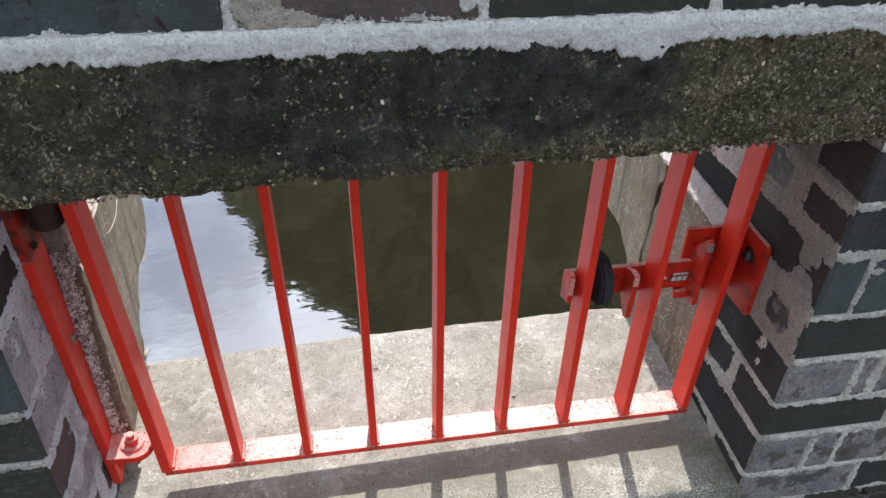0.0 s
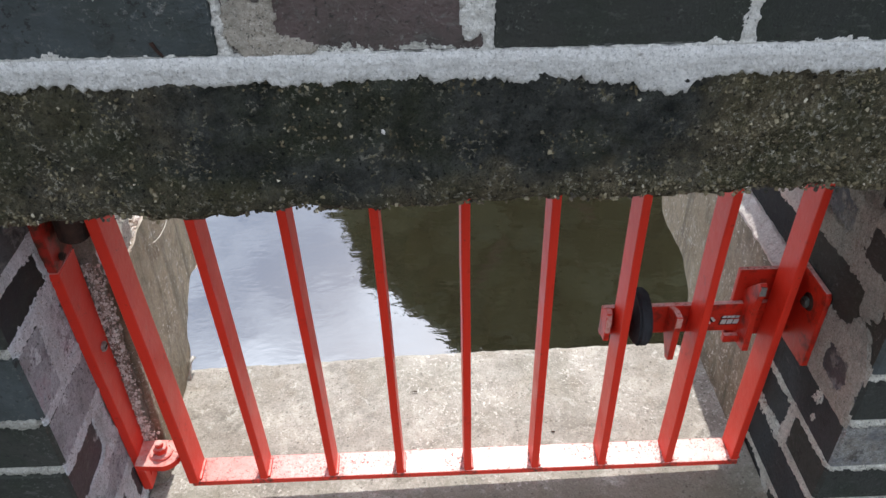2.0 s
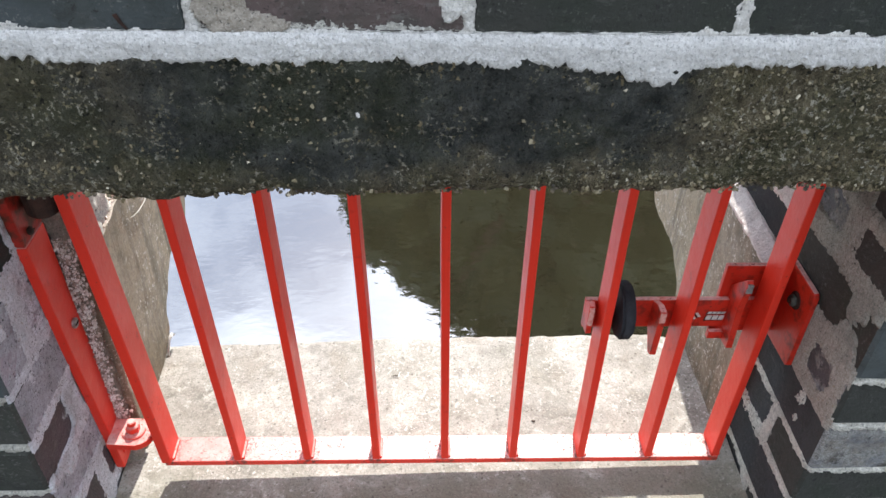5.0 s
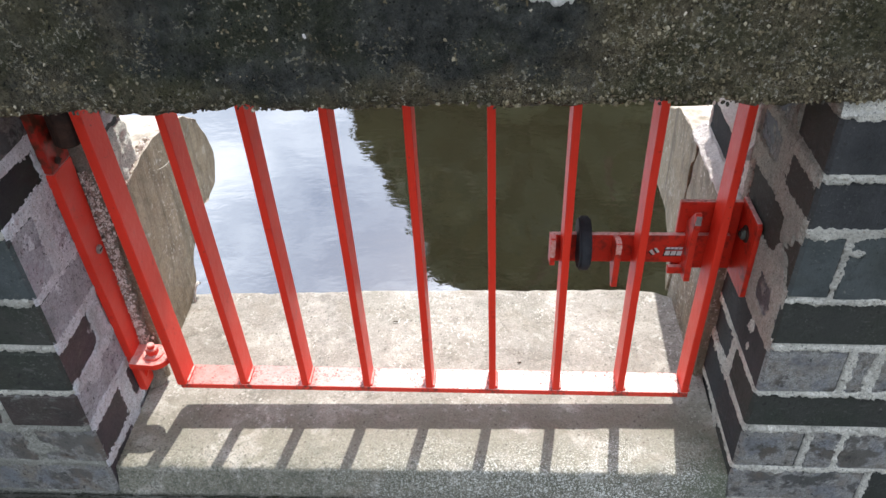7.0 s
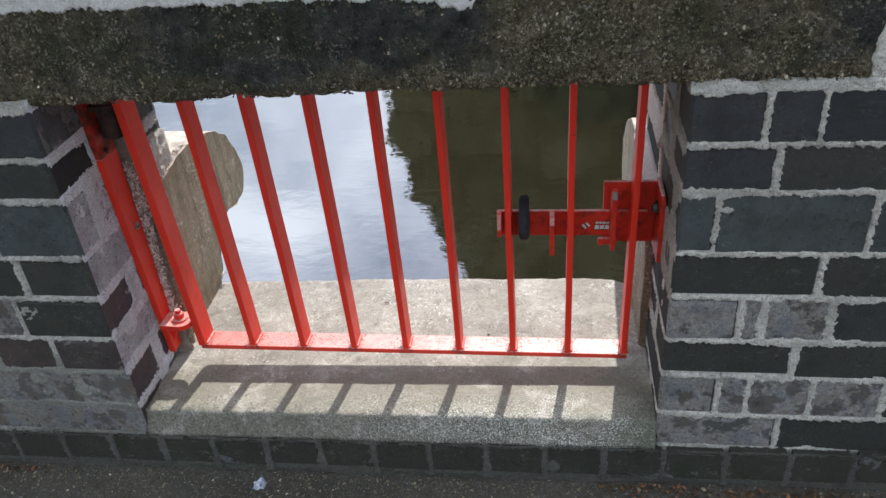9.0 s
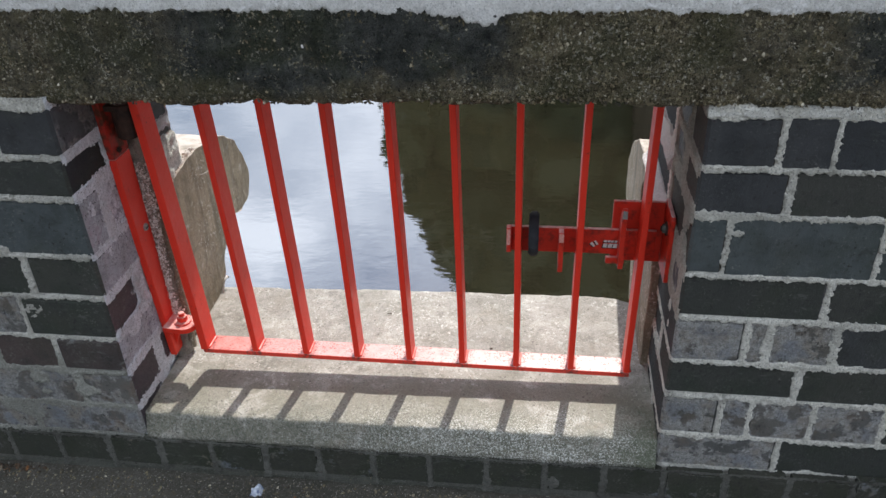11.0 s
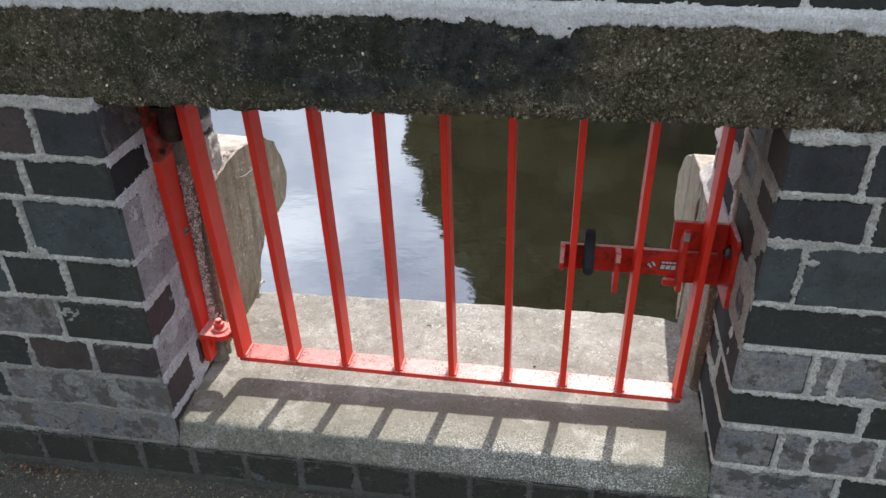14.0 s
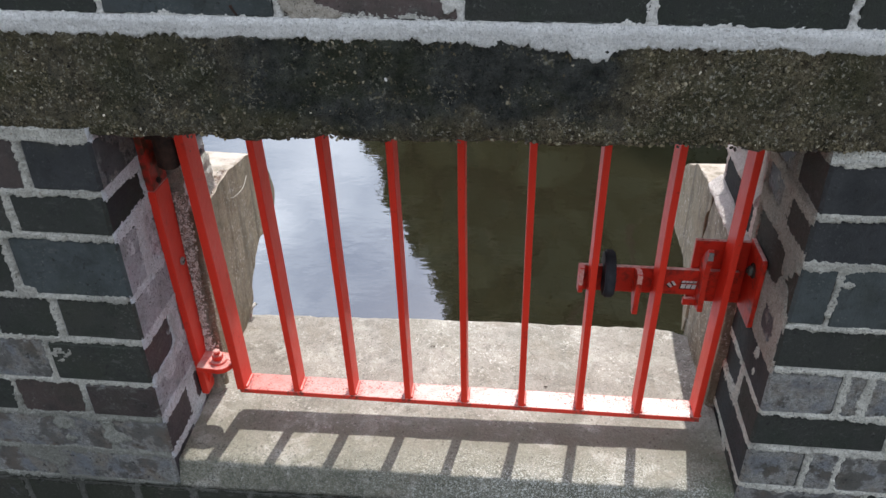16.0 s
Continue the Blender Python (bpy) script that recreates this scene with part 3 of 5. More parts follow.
def brick(x0, x1, y0, y1, z0, z1, materials, parent, wear=0.003, chamfer=0.0014, tone=1.0):
    """One brick: chamfered, slightly out of true, with its places on each face kept for the ragged mortar rim.
    materials: one for the front and back, one for the ends."""
    bm = box(x0, x1, y0, y1, z0, z1, chamfer)
    c = Vector(((x0 + x1) / 2, (y0 + y1) / 2, (z0 + z1) / 2))
    off = Vector((random.uniform(-1, 1), random.uniform(-1, 1), random.uniform(-1, 1))) * wear
    twist = Matrix.Rotation(random.uniform(-3, 3) * wear, 3, "Y") @ Matrix.Rotation(random.uniform(-2, 2) * wear, 3, "Z")
    place, half = bm.loops.layers.uv.new("place"), bm.loops.layers.uv.new("half")
    bm.normal_update()
    h = ((x1 - x0) / 2, (y1 - y0) / 2, (z1 - z0) / 2)
    for f in bm.faces:
        k = max(range(3), key=lambda i: abs(f.normal[i]))
        u, v = [i for i in range(3) if i != k]
        f.material_index = 1 if k == 0 else 0
        for lp in f.loops:
            d = lp.vert.co - c
            lp[place].uv, lp[half].uv = ((d[u], d[v]), (h[u], h[v])) if abs(f.normal[k]) > 0.95 else ((0, 0), (1, 1))
    for p in bm.verts:
        d = twist @ (p.co - c)
        n = noise.noise_vector((p.co + off * 40) * 23.0)
        p.co = d + off + n * wear * 0.7
    ob = part("brick", bm, materials, parent)
    ob.location = c
    ob.color = (tone, tone, tone, 1)
    return ob


# ---- the ground, the water and the far bank ----
def fall(x):
    """The footway and the plinth climb a little along the wall."""
    return 0.018 * max(-3.0, min(3.0, x))


def sheet(name, xs, ys, height, material, label, category):
    bm = bmesh.new()
    rows = [[bm.verts.new((x, y, height(x, y))) for x in xs] for y in ys]
    for a, b in zip(rows, rows[1:]):
        for i in range(len(xs) - 1):
            bm.faces.new((a[i], a[i + 1], b[i + 1], b[i]))
    return tagged(link(name, bm, material, smooth=True), label, category, kind="structure")


near = [-1.6 + 0.04 * i for i in range(86)]
wide = [-300, -60, -12, -4] + near + [4, 12, 60, 300]
sheet("road", wide, [-300, -60, -12, -4, -1.5, -0.8] + [-0.6 + 0.03 * i for i in range(22)] + [0.3],
      lambda x, y: 0.045 + fall(x) + 0.006 * noise.noise((x * 7, y * 7, 0)) + 0.012 * max(0, 1 + (y + 0.03) / 0.12) * (y < 0.1),
      ASPHALT, "worn grey asphalt footway with grit along the wall", "asphalt")
sheet("water", [-300, -40, -8, -2, 2, 8, 40, 300], [0.30, 1, 3, 6, 9.3], lambda x, y: -0.75, WATER,
      "still murky green canal water reflecting bright sky and trees", "water")
sheet("ground", [-300, -60, -20, -6, 0, 6, 20, 60, 300], [9.0, 9.3, 9.6, 12, 20, 60, 300],
      lambda x, y: -1.2 if y < 9.1 else (-0.4 if y < 9.5 else -0.3 + 0.02 * min(y - 9, 20)), BANK, "grassy far bank of the canal", "ground")

# ---- the wall's cores, in mortar ----
LEFT, RIGHT = -0.482, 0.476          # faces of the two jambs
DEPTH = 0.440                        # thickness of the brick wall
TOP = 1.30


def core(name, x0, x1, y0, z0, z1, label, back=DEPTH):
    ob = link(name, rough_block(x0, x1, y0, back, z0, z1, 0.012, 0.0020, 30.0, 0.006), MORTAR, smooth=True)
    return tagged(ob, label, "wall", kind="structure")


WALL_L = core("wall_1", -1.15, LEFT - 0.0070, 0.0000, -0.05, 0.822, "dark blue-grey brick pier with wide pale mortar joints", 0.352)
WALL_R = core("wall_2", RIGHT + 0.0070, 1.30, 0.0080, -0.05, 0.822, "dark brick pier with pale smeared mortar joints")
WALL_T = core("wall_3", -1.15, 1.30, 0.0080, 0.962, TOP - 0.080, "dark brickwork over the concrete lintel", 0.455)
PLINTH = tagged(link("wall_plinth", rough_block(-1.15, 1.30, -0.010, 0.30, -0.08, 0.142, 0.016, 0.0025, 15.0, 0.006), MORTAR_MOSSY, smooth=True),
                "projecting course of dark brick headers at the wall's foot", "wall", kind="structure")
FAR_WALLS = []
for name, x0, x1 in (("wall_4", -3.2, -1.15), ("wall_5", 1.30, 3.2)):
    FAR_WALLS.append(tagged(link(name, box(x0, x1, 0.0015, DEPTH + 0.012, -0.1, TOP - 0.006, 0.004), MORTAR), "dark brick wall running on along the footway", "wall", kind="structure"))
tagged(link("wall_base", box(-300, 300, 0.05, 0.405, -1.4, 0.130, 0.01), TAN), "concrete canal wall below the opening", "wall", kind="structure")


# ---- concrete lintel ----
for parent, x0, x1 in ((WALL_L, -1.15, -0.942), (WALL_R, 0.694, 1.30)):
    part("mortar_core", rough_block(x0, x1, 0.0080, DEPTH, 0.80, 0.97, 0.012, 0.0020, 30.0, 0.006), MORTAR, parent, "", True)
def sag(x):
    """How far the lintel's foot hangs lower towards the hinged side."""
    return 0.012 * max(0.0, min(1.0, (0.25 - x) / 0.62))


def straight_foot(bm, level, share):
    """Evens out the lower front edge of a rough block, leaving only the given share of its waves."""
    low = {}
    for v in bm.verts:
        if v.co.y < 0.05:
            for k in (-1, 0, 1):
                at_ = round(v.co.x / 0.0075) + k
                low[at_] = min(low.get(at_, 1.0), v.co.z)
    for v in bm.verts:
        lift = low.get(round(v.co.x / 0.0075), level) - level
        v.co.z -= ((1 - share) * lift + sag(v.co.x)) * max(0.0, min(1.0, (0.872 - v.co.z) / 0.030))
    return bm


lintel = link("lintel", straight_foot(rough_block(-0.95, 0.700, -0.005, 0.455, 0.826, 0.966, 0.0075, 0.0065, 26.0, 0.016), 0.8245, 0.15), LINTEL, smooth=True)
tagged(lintel, "weathered dark concrete lintel with exposed pebbles and algae", "lintel", kind="structure")


def pebbles(count, place):
    bm = bmesh.new()
    for _ in range(count):
        p, r = place()
        m = Matrix.Translation(p) @ Euler([random.uniform(0, 6) for _ in range(3)]).to_matrix().to_4x4() @ Matrix.Diagonal((r, r * random.uniform(0.6, 0.9), r * random.uniform(0.5, 0.8), 1))
        bmesh.ops.create_icosphere(bm, subdivisions=1, radius=1, matrix=m)
    return bm


CORNERS = [Vector((x, y, z)) for x in (-1, 1) for y in (-1, 1) for z in (-1, 1)]
SIDES = ((0, 1, 3, 2), (4, 6, 7, 5), (0, 4, 5, 1), (2, 3, 7, 6), (0, 2, 6, 4), (1, 5, 7, 3))


def crumbs(count, place):
    """Broken grains of mortar or stone: small angular lumps."""
    bm = bmesh.new()
    for _ in range(count):
        p, r = place()
        turn = Euler([random.uniform(0, 6) for _ in range(3)]).to_matrix()
        size = Vector((0.75, random.uniform(0.35, 0.75), random.uniform(0.26, 0.68))) * r
        vs = [bm.verts.new(p + turn @ Vector((c.x * size.x, c.y * size.y, c.z * size.z)) + Vector((random.uniform(-1, 1), random.uniform(-1, 1), random.uniform(-1, 1))) * r * 0.4) for c in CORNERS]
        for f in SIDES:
            bm.faces.new([vs[i] for i in f])
    return bm


m = Nodes("pebble")
tone = m.n.new("ShaderNodeValToRGB")
tone.color_ramp.elements[0].color, tone.color_ramp.elements[1].color = (0.075, 0.060, 0.034, 1), (0.64, 0.58, 0.45, 1)
for at_, c in ((0.35, (0.13, 0.104, 0.057, 1)), (0.74, (0.21, 0.174, 0.098, 1)), (0.95, (0.32, 0.28, 0.19, 1))):
    tone.color_ramp.elements.new(at_).color = c
m.l.new(m.geo.outputs["Random Per Island"], tone.inputs[0])
PEBBLE = m.done(tone.outputs[0], 0.75, m.bump(m.noise(500, 2), 0.4, 0.001))
m = Nodes("dark pebble")
PEBBLE_DARK = m.done(m.mix(m.geo.outputs["Random Per Island"], (0.030, 0.028, 0.022), (0.15, 0.125, 0.09)), 0.85)


def lintel_skin(x, z):
    """The lintel's uneven front at x, z."""
    p = Vector((x, -0.005, z))
    return -0.005 - 0.0065 * (noise.fractal(p * 26.0, 0.9, 2.0, 4) + 0.25 * noise.noise(p * 130.0))


def foot_pebble():
    x = random.uniform(-0.94, 0.69)
    return Vector((x, random.uniform(-0.003, 0.006) + 0.004 * random.random(), 0.828 - sag(x) + abs(random.gauss(0, 0.012)))), random.uniform(0.0014, 0.0034)


def aggregate_at(z_low, z_high):
    """A pebble on the front, thick where the cement skin has gone: at the ends, along the foot, and in patches."""
    while True:
        x = random.uniform(-0.94, 0.69)
        z = random.uniform(z_low - sag(x), z_high)
        patch = noise.fractal((x * 11, z * 16, 3.0), 0.8, 2.0, 4)
        bare = 0.02 + 0.55 * (0.22 < x < 0.60) + 0.40 * (x < -0.26) * (z < 0.90 + 0.06 * patch) + 0.40 * (z < 0.850 - sag(x)) + 0.85 * patch
        if random.random() < bare:
            r = random.choice((0.0009, 0.0011, 0.0013, 0.0016, 0.0019, 0.0024)) * random.uniform(0.8, 1.2)
            return Vector((x, lintel_skin(x, z) + r * random.uniform(0.3, 0.8), z)), r


random.seed(11)
tagged(part("aggregate", pebbles(900, foot_pebble), PEBBLE_DARK, lintel), kind="stuff")
tagged(part("aggregate", crumbs(5200, lambda: aggregate_at(0.832, 0.955)), PEBBLE, lintel), kind="stuff")


part("pebble", pebbles(1, lambda: (Vector((-0.076, -0.0030, 0.907)), 0.0034)), LETTER, lintel, "pale quartz pebble")


def ragged_strip(x0, x1, top, low, y_back, proud, step, rough, drips=()):
    """A smeared bed of mortar: a strip with a ragged lower edge that hangs in places, thicker in its middle."""
    bm = bmesh.new()
    n = max(2, round((x1 - x0) / step))
    rows = []
    for i in range(n + 1):
        x = x0 + (x1 - x0) * i / n
        b = low + rough * (noise.fractal((x * 30, 2.2, low), 0.8, 2.0, 4) + 0.8 * noise.noise((x * 160, 0.3, 1.1)) + 0.75 * noise.noise((x * 390, 4.3, 2.1)))
        for c, w, d in drips:
            b -= d * max(0.0, 1 - abs((x - c) / w)) ** 0.7
        t = top + 0.3 * rough * noise.noise((x * 60, 5.0, top))
        col = []
        for f, h in ((0.0, 0.15), (0.03, 0.30), (0.12, 0.60), (0.22, 0.85), (0.32, 1.0), (0.42, 1.0), (0.52, 1.0), (0.62, 1.0), (0.72, 1.0), (0.82, 1.0), (0.92, 0.85), (0.98, 0.5), (1.0, -0.2)):
            z = t + (b - t) * f
            y = y_back - proud * h * (0.85 + 0.25 * noise.noise((x * 45, z * 45, 0.7))) - 0.0019 * h * noise.noise((x * 300, z * 300, 3.3))
            col.append(bm.verts.new((x, y, z)))
        rows.append(col)
    for a, c in zip(rows, rows[1:]):
        for k in range(12):
            bm.faces.new((a[k], a[k + 1], c[k + 1], c[k]))
    bmesh.ops.recalc_face_normals(bm, faces=bm.faces)
    if sum(f.normal.y for f in bm.faces) > 0:
        bmesh.ops.reverse_faces(bm, faces=bm.faces)
    return bm


part("mortar_bed", ragged_strip(-1.1, 1.25, 0.980, 0.9540, -0.002, 0.0048, 0.0020, 0.0050, ((0.172, 0.030, 0.019), (0.150, 0.014, 0.005), (0.128, 0.026, 0.009), (0.208, 0.012, 0.007))), MORTAR_LIME, WALL_T, "pale mortar bed with a drip over the lintel", True)
part("mortar_bed", ragged_strip(0.475, 0.72, 0.834, 0.813, 0.006, 0.009, 0.0035, 0.0035), MORTAR, WALL_R, smooth=True)
part("mortar_bed", ragged_strip(-0.80, -0.486, 0.828, 0.802, 0.006, 0.009, 0.0035, 0.0040), MORTAR, WALL_L, smooth=True)


# ---- concrete sill ----
def sill_mesh():
    bm = bmesh.new()
    xs = [LEFT + 0.001 + (RIGHT - 0.0015 - LEFT) * i / 110 for i in range(111)]
    profile = [(0.43, -0.2), (0.43, 0.180), (0.428, 0.207), (0.420, 0.2145)]
    profile += [(0.42 - 0.395 * i / 36, 0.2145 - 0.0155 * i / 36) for i in range(1, 37)]
    profile += [(0.009, 0.1985), (0.0055, 0.1970), (0.0035, 0.192), (0.001, 0.180), (-0.005, 0.164), (-0.009, 0.152), (-0.010, 0.144), (-0.008, 0.12), (0.05, 0.10)]
    rows = []
    for x in xs:
        col = []
        for y, z in profile:
            p = Vector((x, y, z))
            far = max(0.0, (y - 0.25) / 0.18)
            if x > 0.395:
                y -= far * 0.012 * ((x - 0.395) / 0.045) ** 2
            y -= far * 0.012 * max(0, -x / 0.48) 
            w = noise.fractal(p * 14, 0.8, 2, 4)
            edge = 1.0 if (y < 0.03 or y > 0.405) else 0.35
            col.append(bm.verts.new((x, y + 0.003 * edge * noise.noise(p * 45), z + fall(x) * 0.9 + 0.0022 * edge * w + 0.001 * noise.noise(p * 60))))
        rows.append(col)
    for a, c in zip(rows, rows[1:]):
        for k in range(len(profile) - 1):
            bm.faces.new((a[k], c[k], c[k + 1], a[k + 1]))
    bmesh.ops.recalc_face_normals(bm, faces=bm.faces)
    return bm


sill = tagged(link("sill", sill_mesh(), SILL, smooth=True), "pale weathered concrete sill with a worn sloping nosing", "sill", kind="structure")


# ---- rounded concrete coping behind the wall, cut through at the opening ----
def worn(bm, amount, scale):
    for v in bm.verts:
        v.co += noise.noise_vector(v.co * scale) * amount
    return bm


def cut(bm, axis, places):
    for c in places:
        co = Vector((0, 0, 0))
        co[axis] = c
        nrm = Vector((0, 0, 0))
        nrm[axis] = 1
        bmesh.ops.bisect_plane(bm, geom=list(bm.verts) + list(bm.edges) + list(bm.faces), plane_co=co, plane_no=nrm)
    return bm


COPING_L = [(0.190, 0.19), (0.408, 0.205), (0.452, 0.285), (0.482, 0.312), (0.520, 0.332), (0.590, 0.322), (0.640, 0.332), (0.660, 0.370), (0.650, 0.425), (0.612, 0.487), (0.545, 0.536), (0.430, 0.560), (0.330, 0.556), (0.190, 0.535)]
COPING_R = [(0.445, 0.18), (0.467, 0.222), (0.500, 0.285), (0.566, 0.321), (0.690, 0.312), (0.724, 0.342), (0.730, 0.385), (0.712, 0.440), (0.670, 0.486), (0.580, 0.530), (0.495, 0.541), (0.445, 0.546), (0.430, 0.537), (0.4215, 0.516), (0.4235, 0.506), (0.4350, 0.498), (0.4370, 0.484), (0.4365, 0.464), (0.4330, 0.448), (0.438, 0.41), (0.442, 0.38)]


def rounded(outline):
    """Cuts the corners of a closed outline three times, so that it reads as a worn curve."""
    for _ in range(3):
        outline = [q for a, b in zip(outline, outline[1:] + outline[:1]) for q in
                   ((0.8 * a[0] + 0.2 * b[0], 0.8 * a[1] + 0.2 * b[1]), (0.2 * a[0] + 0.8 * b[0], 0.2 * a[1] + 0.8 * b[1]))]
    return outline


def coping(name, outline, x_end, x_far, label):
    s = 1 if x_far > x_end else -1
    bm = prism(rounded(outline), "x", x_end, x_far, 0.003, 2)
    cut(bm, 0, [x_end + s * d for d in (0.03, 0.08, 0.16, 0.3, 0.6)])
    cut(bm, 2, [0.25, 0.30, 0.35, 0.40, 0.45, 0.50])
    cut(bm, 1, [0.30, 0.36, 0.48, 0.56, 0.62])
    flat_end = [v for v in bm.verts if abs(v.co.x - x_end) < 0.0005]
    worn(bm, 0.006, 22)
    for v in flat_end:
        v.co.x = x_end
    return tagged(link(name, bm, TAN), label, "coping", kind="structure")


coping("coping_1", COPING_L, -0.470, -0.70, "cut end of a rounded tan concrete coping behind the pier")
coping("coping_2", [(max(y, 0.445), z) for y, z in COPING_L if y > 0.3], -0.70, -3.2, "rounded tan concrete coping along the canal")
coping("coping_3", COPING_R, 0.4590, 3.2, "cut end of a rounded tan concrete coping with a crack")
SLAB = [(0.205, 0.185), (0.4375, 0.185), (0.4385, 0.38), (0.4335, 0.41), (0.4295, 0.440), (0.4235, 0.462), (0.4220, 0.480), (0.4210, 0.498), (0.4155, 0.512), (0.404, 0.533), (0.392, 0.552), (0.205, 0.552)]
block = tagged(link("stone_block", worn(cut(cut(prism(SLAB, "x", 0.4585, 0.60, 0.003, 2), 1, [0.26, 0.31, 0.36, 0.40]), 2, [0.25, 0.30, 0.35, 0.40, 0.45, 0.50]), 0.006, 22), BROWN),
               "cracked tan concrete slab lining the opening beside the coping", "stone", kind="structure")
def fillet(outline, y0, y1):
    """A sloping bed of mortar struck off over a ledge, with a crumbled face."""
    bm = cut(prism(outline, "y", y0, y1), 1, [y0 + 0.004 * k for k in range(1, int((y1 - y0) / 0.004))])
    cut(bm, 2, [min(z for _, z in outline) + 0.004 * k for k in range(1, 7)])
    for v in bm.verts:
        v.co += noise.noise_vector(v.co * 60) * 0.0022 + noise.noise_vector(v.co * 210) * 0.0016
    return bm


# Beds sloped to catch the sun and coloured as already lit.
part("mortar_patch", fillet([(0.500, 0.573), (0.4715, 0.572), (0.4525, 0.554), (0.4545, 0.5475), (0.500, 0.5465)], 0.205, 0.446), MORTAR_SUNLIT, block, "pale mortar bed with sunlight in its colour")
part("mortar_patch", fillet([(0.500, 0.660), (0.4740, 0.660), (0.4670, 0.640), (0.4690, 0.6335), (0.500, 0.6335)], 0.215, 0.440), MORTAR_SUNLIT, block, "pale mortar bed with sunlight in its colour")
# Dark box set inside the gap in place of its depth shade.
part("crack", box(0.4625, 0.52, 0.395, 0.4415, 0.445, 0.5445, 0.001), RUST, block, "dark fill standing for the shade in an open crack")
m = Nodes("crumbled mortar")
tone = m.n.new("ShaderNodeValToRGB")
tone.color_ramp.elements[0].color, tone.color_ramp.elements[1].color = (0.24, 0.175, 0.130, 1), (0.92, 0.87, 0.83, 1)
for at_, c in ((0.30, (0.48, 0.38, 0.315, 1)), (0.55, (0.70, 0.60, 0.54, 1)), (0.80, (0.84, 0.77, 0.72, 1))):
    tone.color_ramp.elements.new(at_).color = c
m.l.new(m.geo.outputs["Random Per Island"], tone.inputs[0])
CRUMB = m.done(tone.outputs[0], 0.9, m.bump(m.noise(420, 3, 0.7), 0.6, 0.002))


def strip_crumb():
    z = random.uniform(0.285, 0.640)
    wide = 0.0055 + 0.0030 * noise.noise((z * 30, 1.5, 0)) + 0.003 * (z - 0.45)
    x = -0.4630 + 0.0035 * noise.noise((z * 24, 0.3, 0)) + random.gauss(0, 1) * wide
    return Vector((max(-0.4685, min(-0.449, x)), random.uniform(0.1640, 0.1735), z)), random.choice((0.0007, 0.0010, 0.0012, 0.0016, 0.0022)) * random.uniform(0.8, 1.3)


def ledge_crumb():
    f = random.random()
    c = Vector((-0.4712, 0.278, 0.5440)).lerp(Vector((-0.4760, 0.402, 0.5600)), f)
    p = c + Vector((-abs(random.gauss(0, 0.004)), random.gauss(0, 0.006), random.gauss(0, 0.0015)))
    return Vector((p.x, p.y, min(p.z, 0.562))), random.choice((0.0010, 0.0014, 0.0020, 0.0028)) * random.uniform(0.8, 1.3)


lump = worn(rough_block(-0.530, -0.4745, 0.268, 0.356, 0.535, 0.632, 0.0045, 0.005, 55, 0.016), 0.004, 35)
part("mortar_patch", lump, MORTAR, WALL_L, "broken pale mortar lump over the coping", True)
edge = link("mortar_edge", rough_block(-0.500, -0.456, 0.170, 0.192, 0.195, 0.72, 0.0035, 0.0055, 75, 0.005), CEMENT, smooth=True)
tagged(edge, "rough broken mortar edge of grey-brown cement beside the gate", "mortar", kind="structure")
random.seed(5)
tagged(part("grit", crumbs(2400, strip_crumb), CRUMB, edge, "crumbling pale mortar grains"), kind="stuff")
tagged(part("grit", crumbs(620, ledge_crumb), CRUMB, edge, "crumbling pale mortar on the coping's edge"), kind="stuff")
part("cement_patch", rough_block(-0.520, -0.4795, 0.150, 0.186, 0.20, 0.74, 0.010, 0.003, 20, 0.004), CEMENT, edge, "grey-brown cement coat", True)
part("cement_band", rough_block(-0.470, -0.4470, 0.181, 0.1945, 0.205, 0.60, 0.006, 0.0030, 25, 0.004), BROWN, edge, "smooth olive-brown cement band", True)


# ---- red gate ----
gate = new("gate")
gate.location = (0.015, 0.147, 0.245)
tagged(gate, "red painted steel gate of flat upright bars", "gate")


def local(ob, thing):
    if ob.parent == thing:
        ob.matrix_parent_inverse = Matrix.Translation(thing.location).inverted()
    return ob


def bar_mesh(x_low, x_top, z0, z1, extra=0.0):
    bm = box(-0.0055 - extra, 0.0055, 0.1252 - extra, 0.1678, z0, z1, 0.0022, 3)
    cut(bm, 2, [z0 + (z1 - z0) * i / 12 for i in range(1, 12)])
    for v in bm.verts:
        f = (v.co.z - z0) / (z1 - z0)
        v.co.x += x_low + (x_top - x_low) * f + 0.0008 * noise.noise((x_low * 9, v.co.z * 7, 0))
        v.co.y += 0.0006 * noise.noise((x_low * 5, v.co.z * 9, 4))
    return bm


LOW = [-0.3935 + 0.10238 * i for i in range(9)]
for i, x in enumerate(LOW):
    local(part("bar", bar_mesh(x, x + 0.006 - 0.0315 * (1 - i / 8), 0.2555, 0.800, 0.0 if i else 0.0035), RED, gate, smooth=False), gate)
rail = box(LOW[0] - 0.0056, LOW[-1] + 0.0056, 0.1245, 0.1690, 0.2460, 0.2562, 0.0018, 2)
local(part("bottom_rail", cut(rail, 0, [LOW[0] + 0.05 * i for i in range(1, 16)]), RED_RAIL, gate, "dusty red rail with grit and sun glare painted on top"), gate)
local(part("top_rail", box(LOW[0] - 0.02, LOW[-1] + 0.0086, 0.1245, 0.1690, 0.8005, 0.8105, 0.0015, 2), RED, gate), gate)
for x in LOW:
    weld = cylinder((x + 0.0066, 0.146, 0.2572), 0.0026, 0.036, "y", 8, 0.0008)
    local(part("weld", weld, RED, gate), gate)

# hinge post fixed to the jamb
post = new("hinge_post")
post.location = (-0.475, 0.15, 0.23)
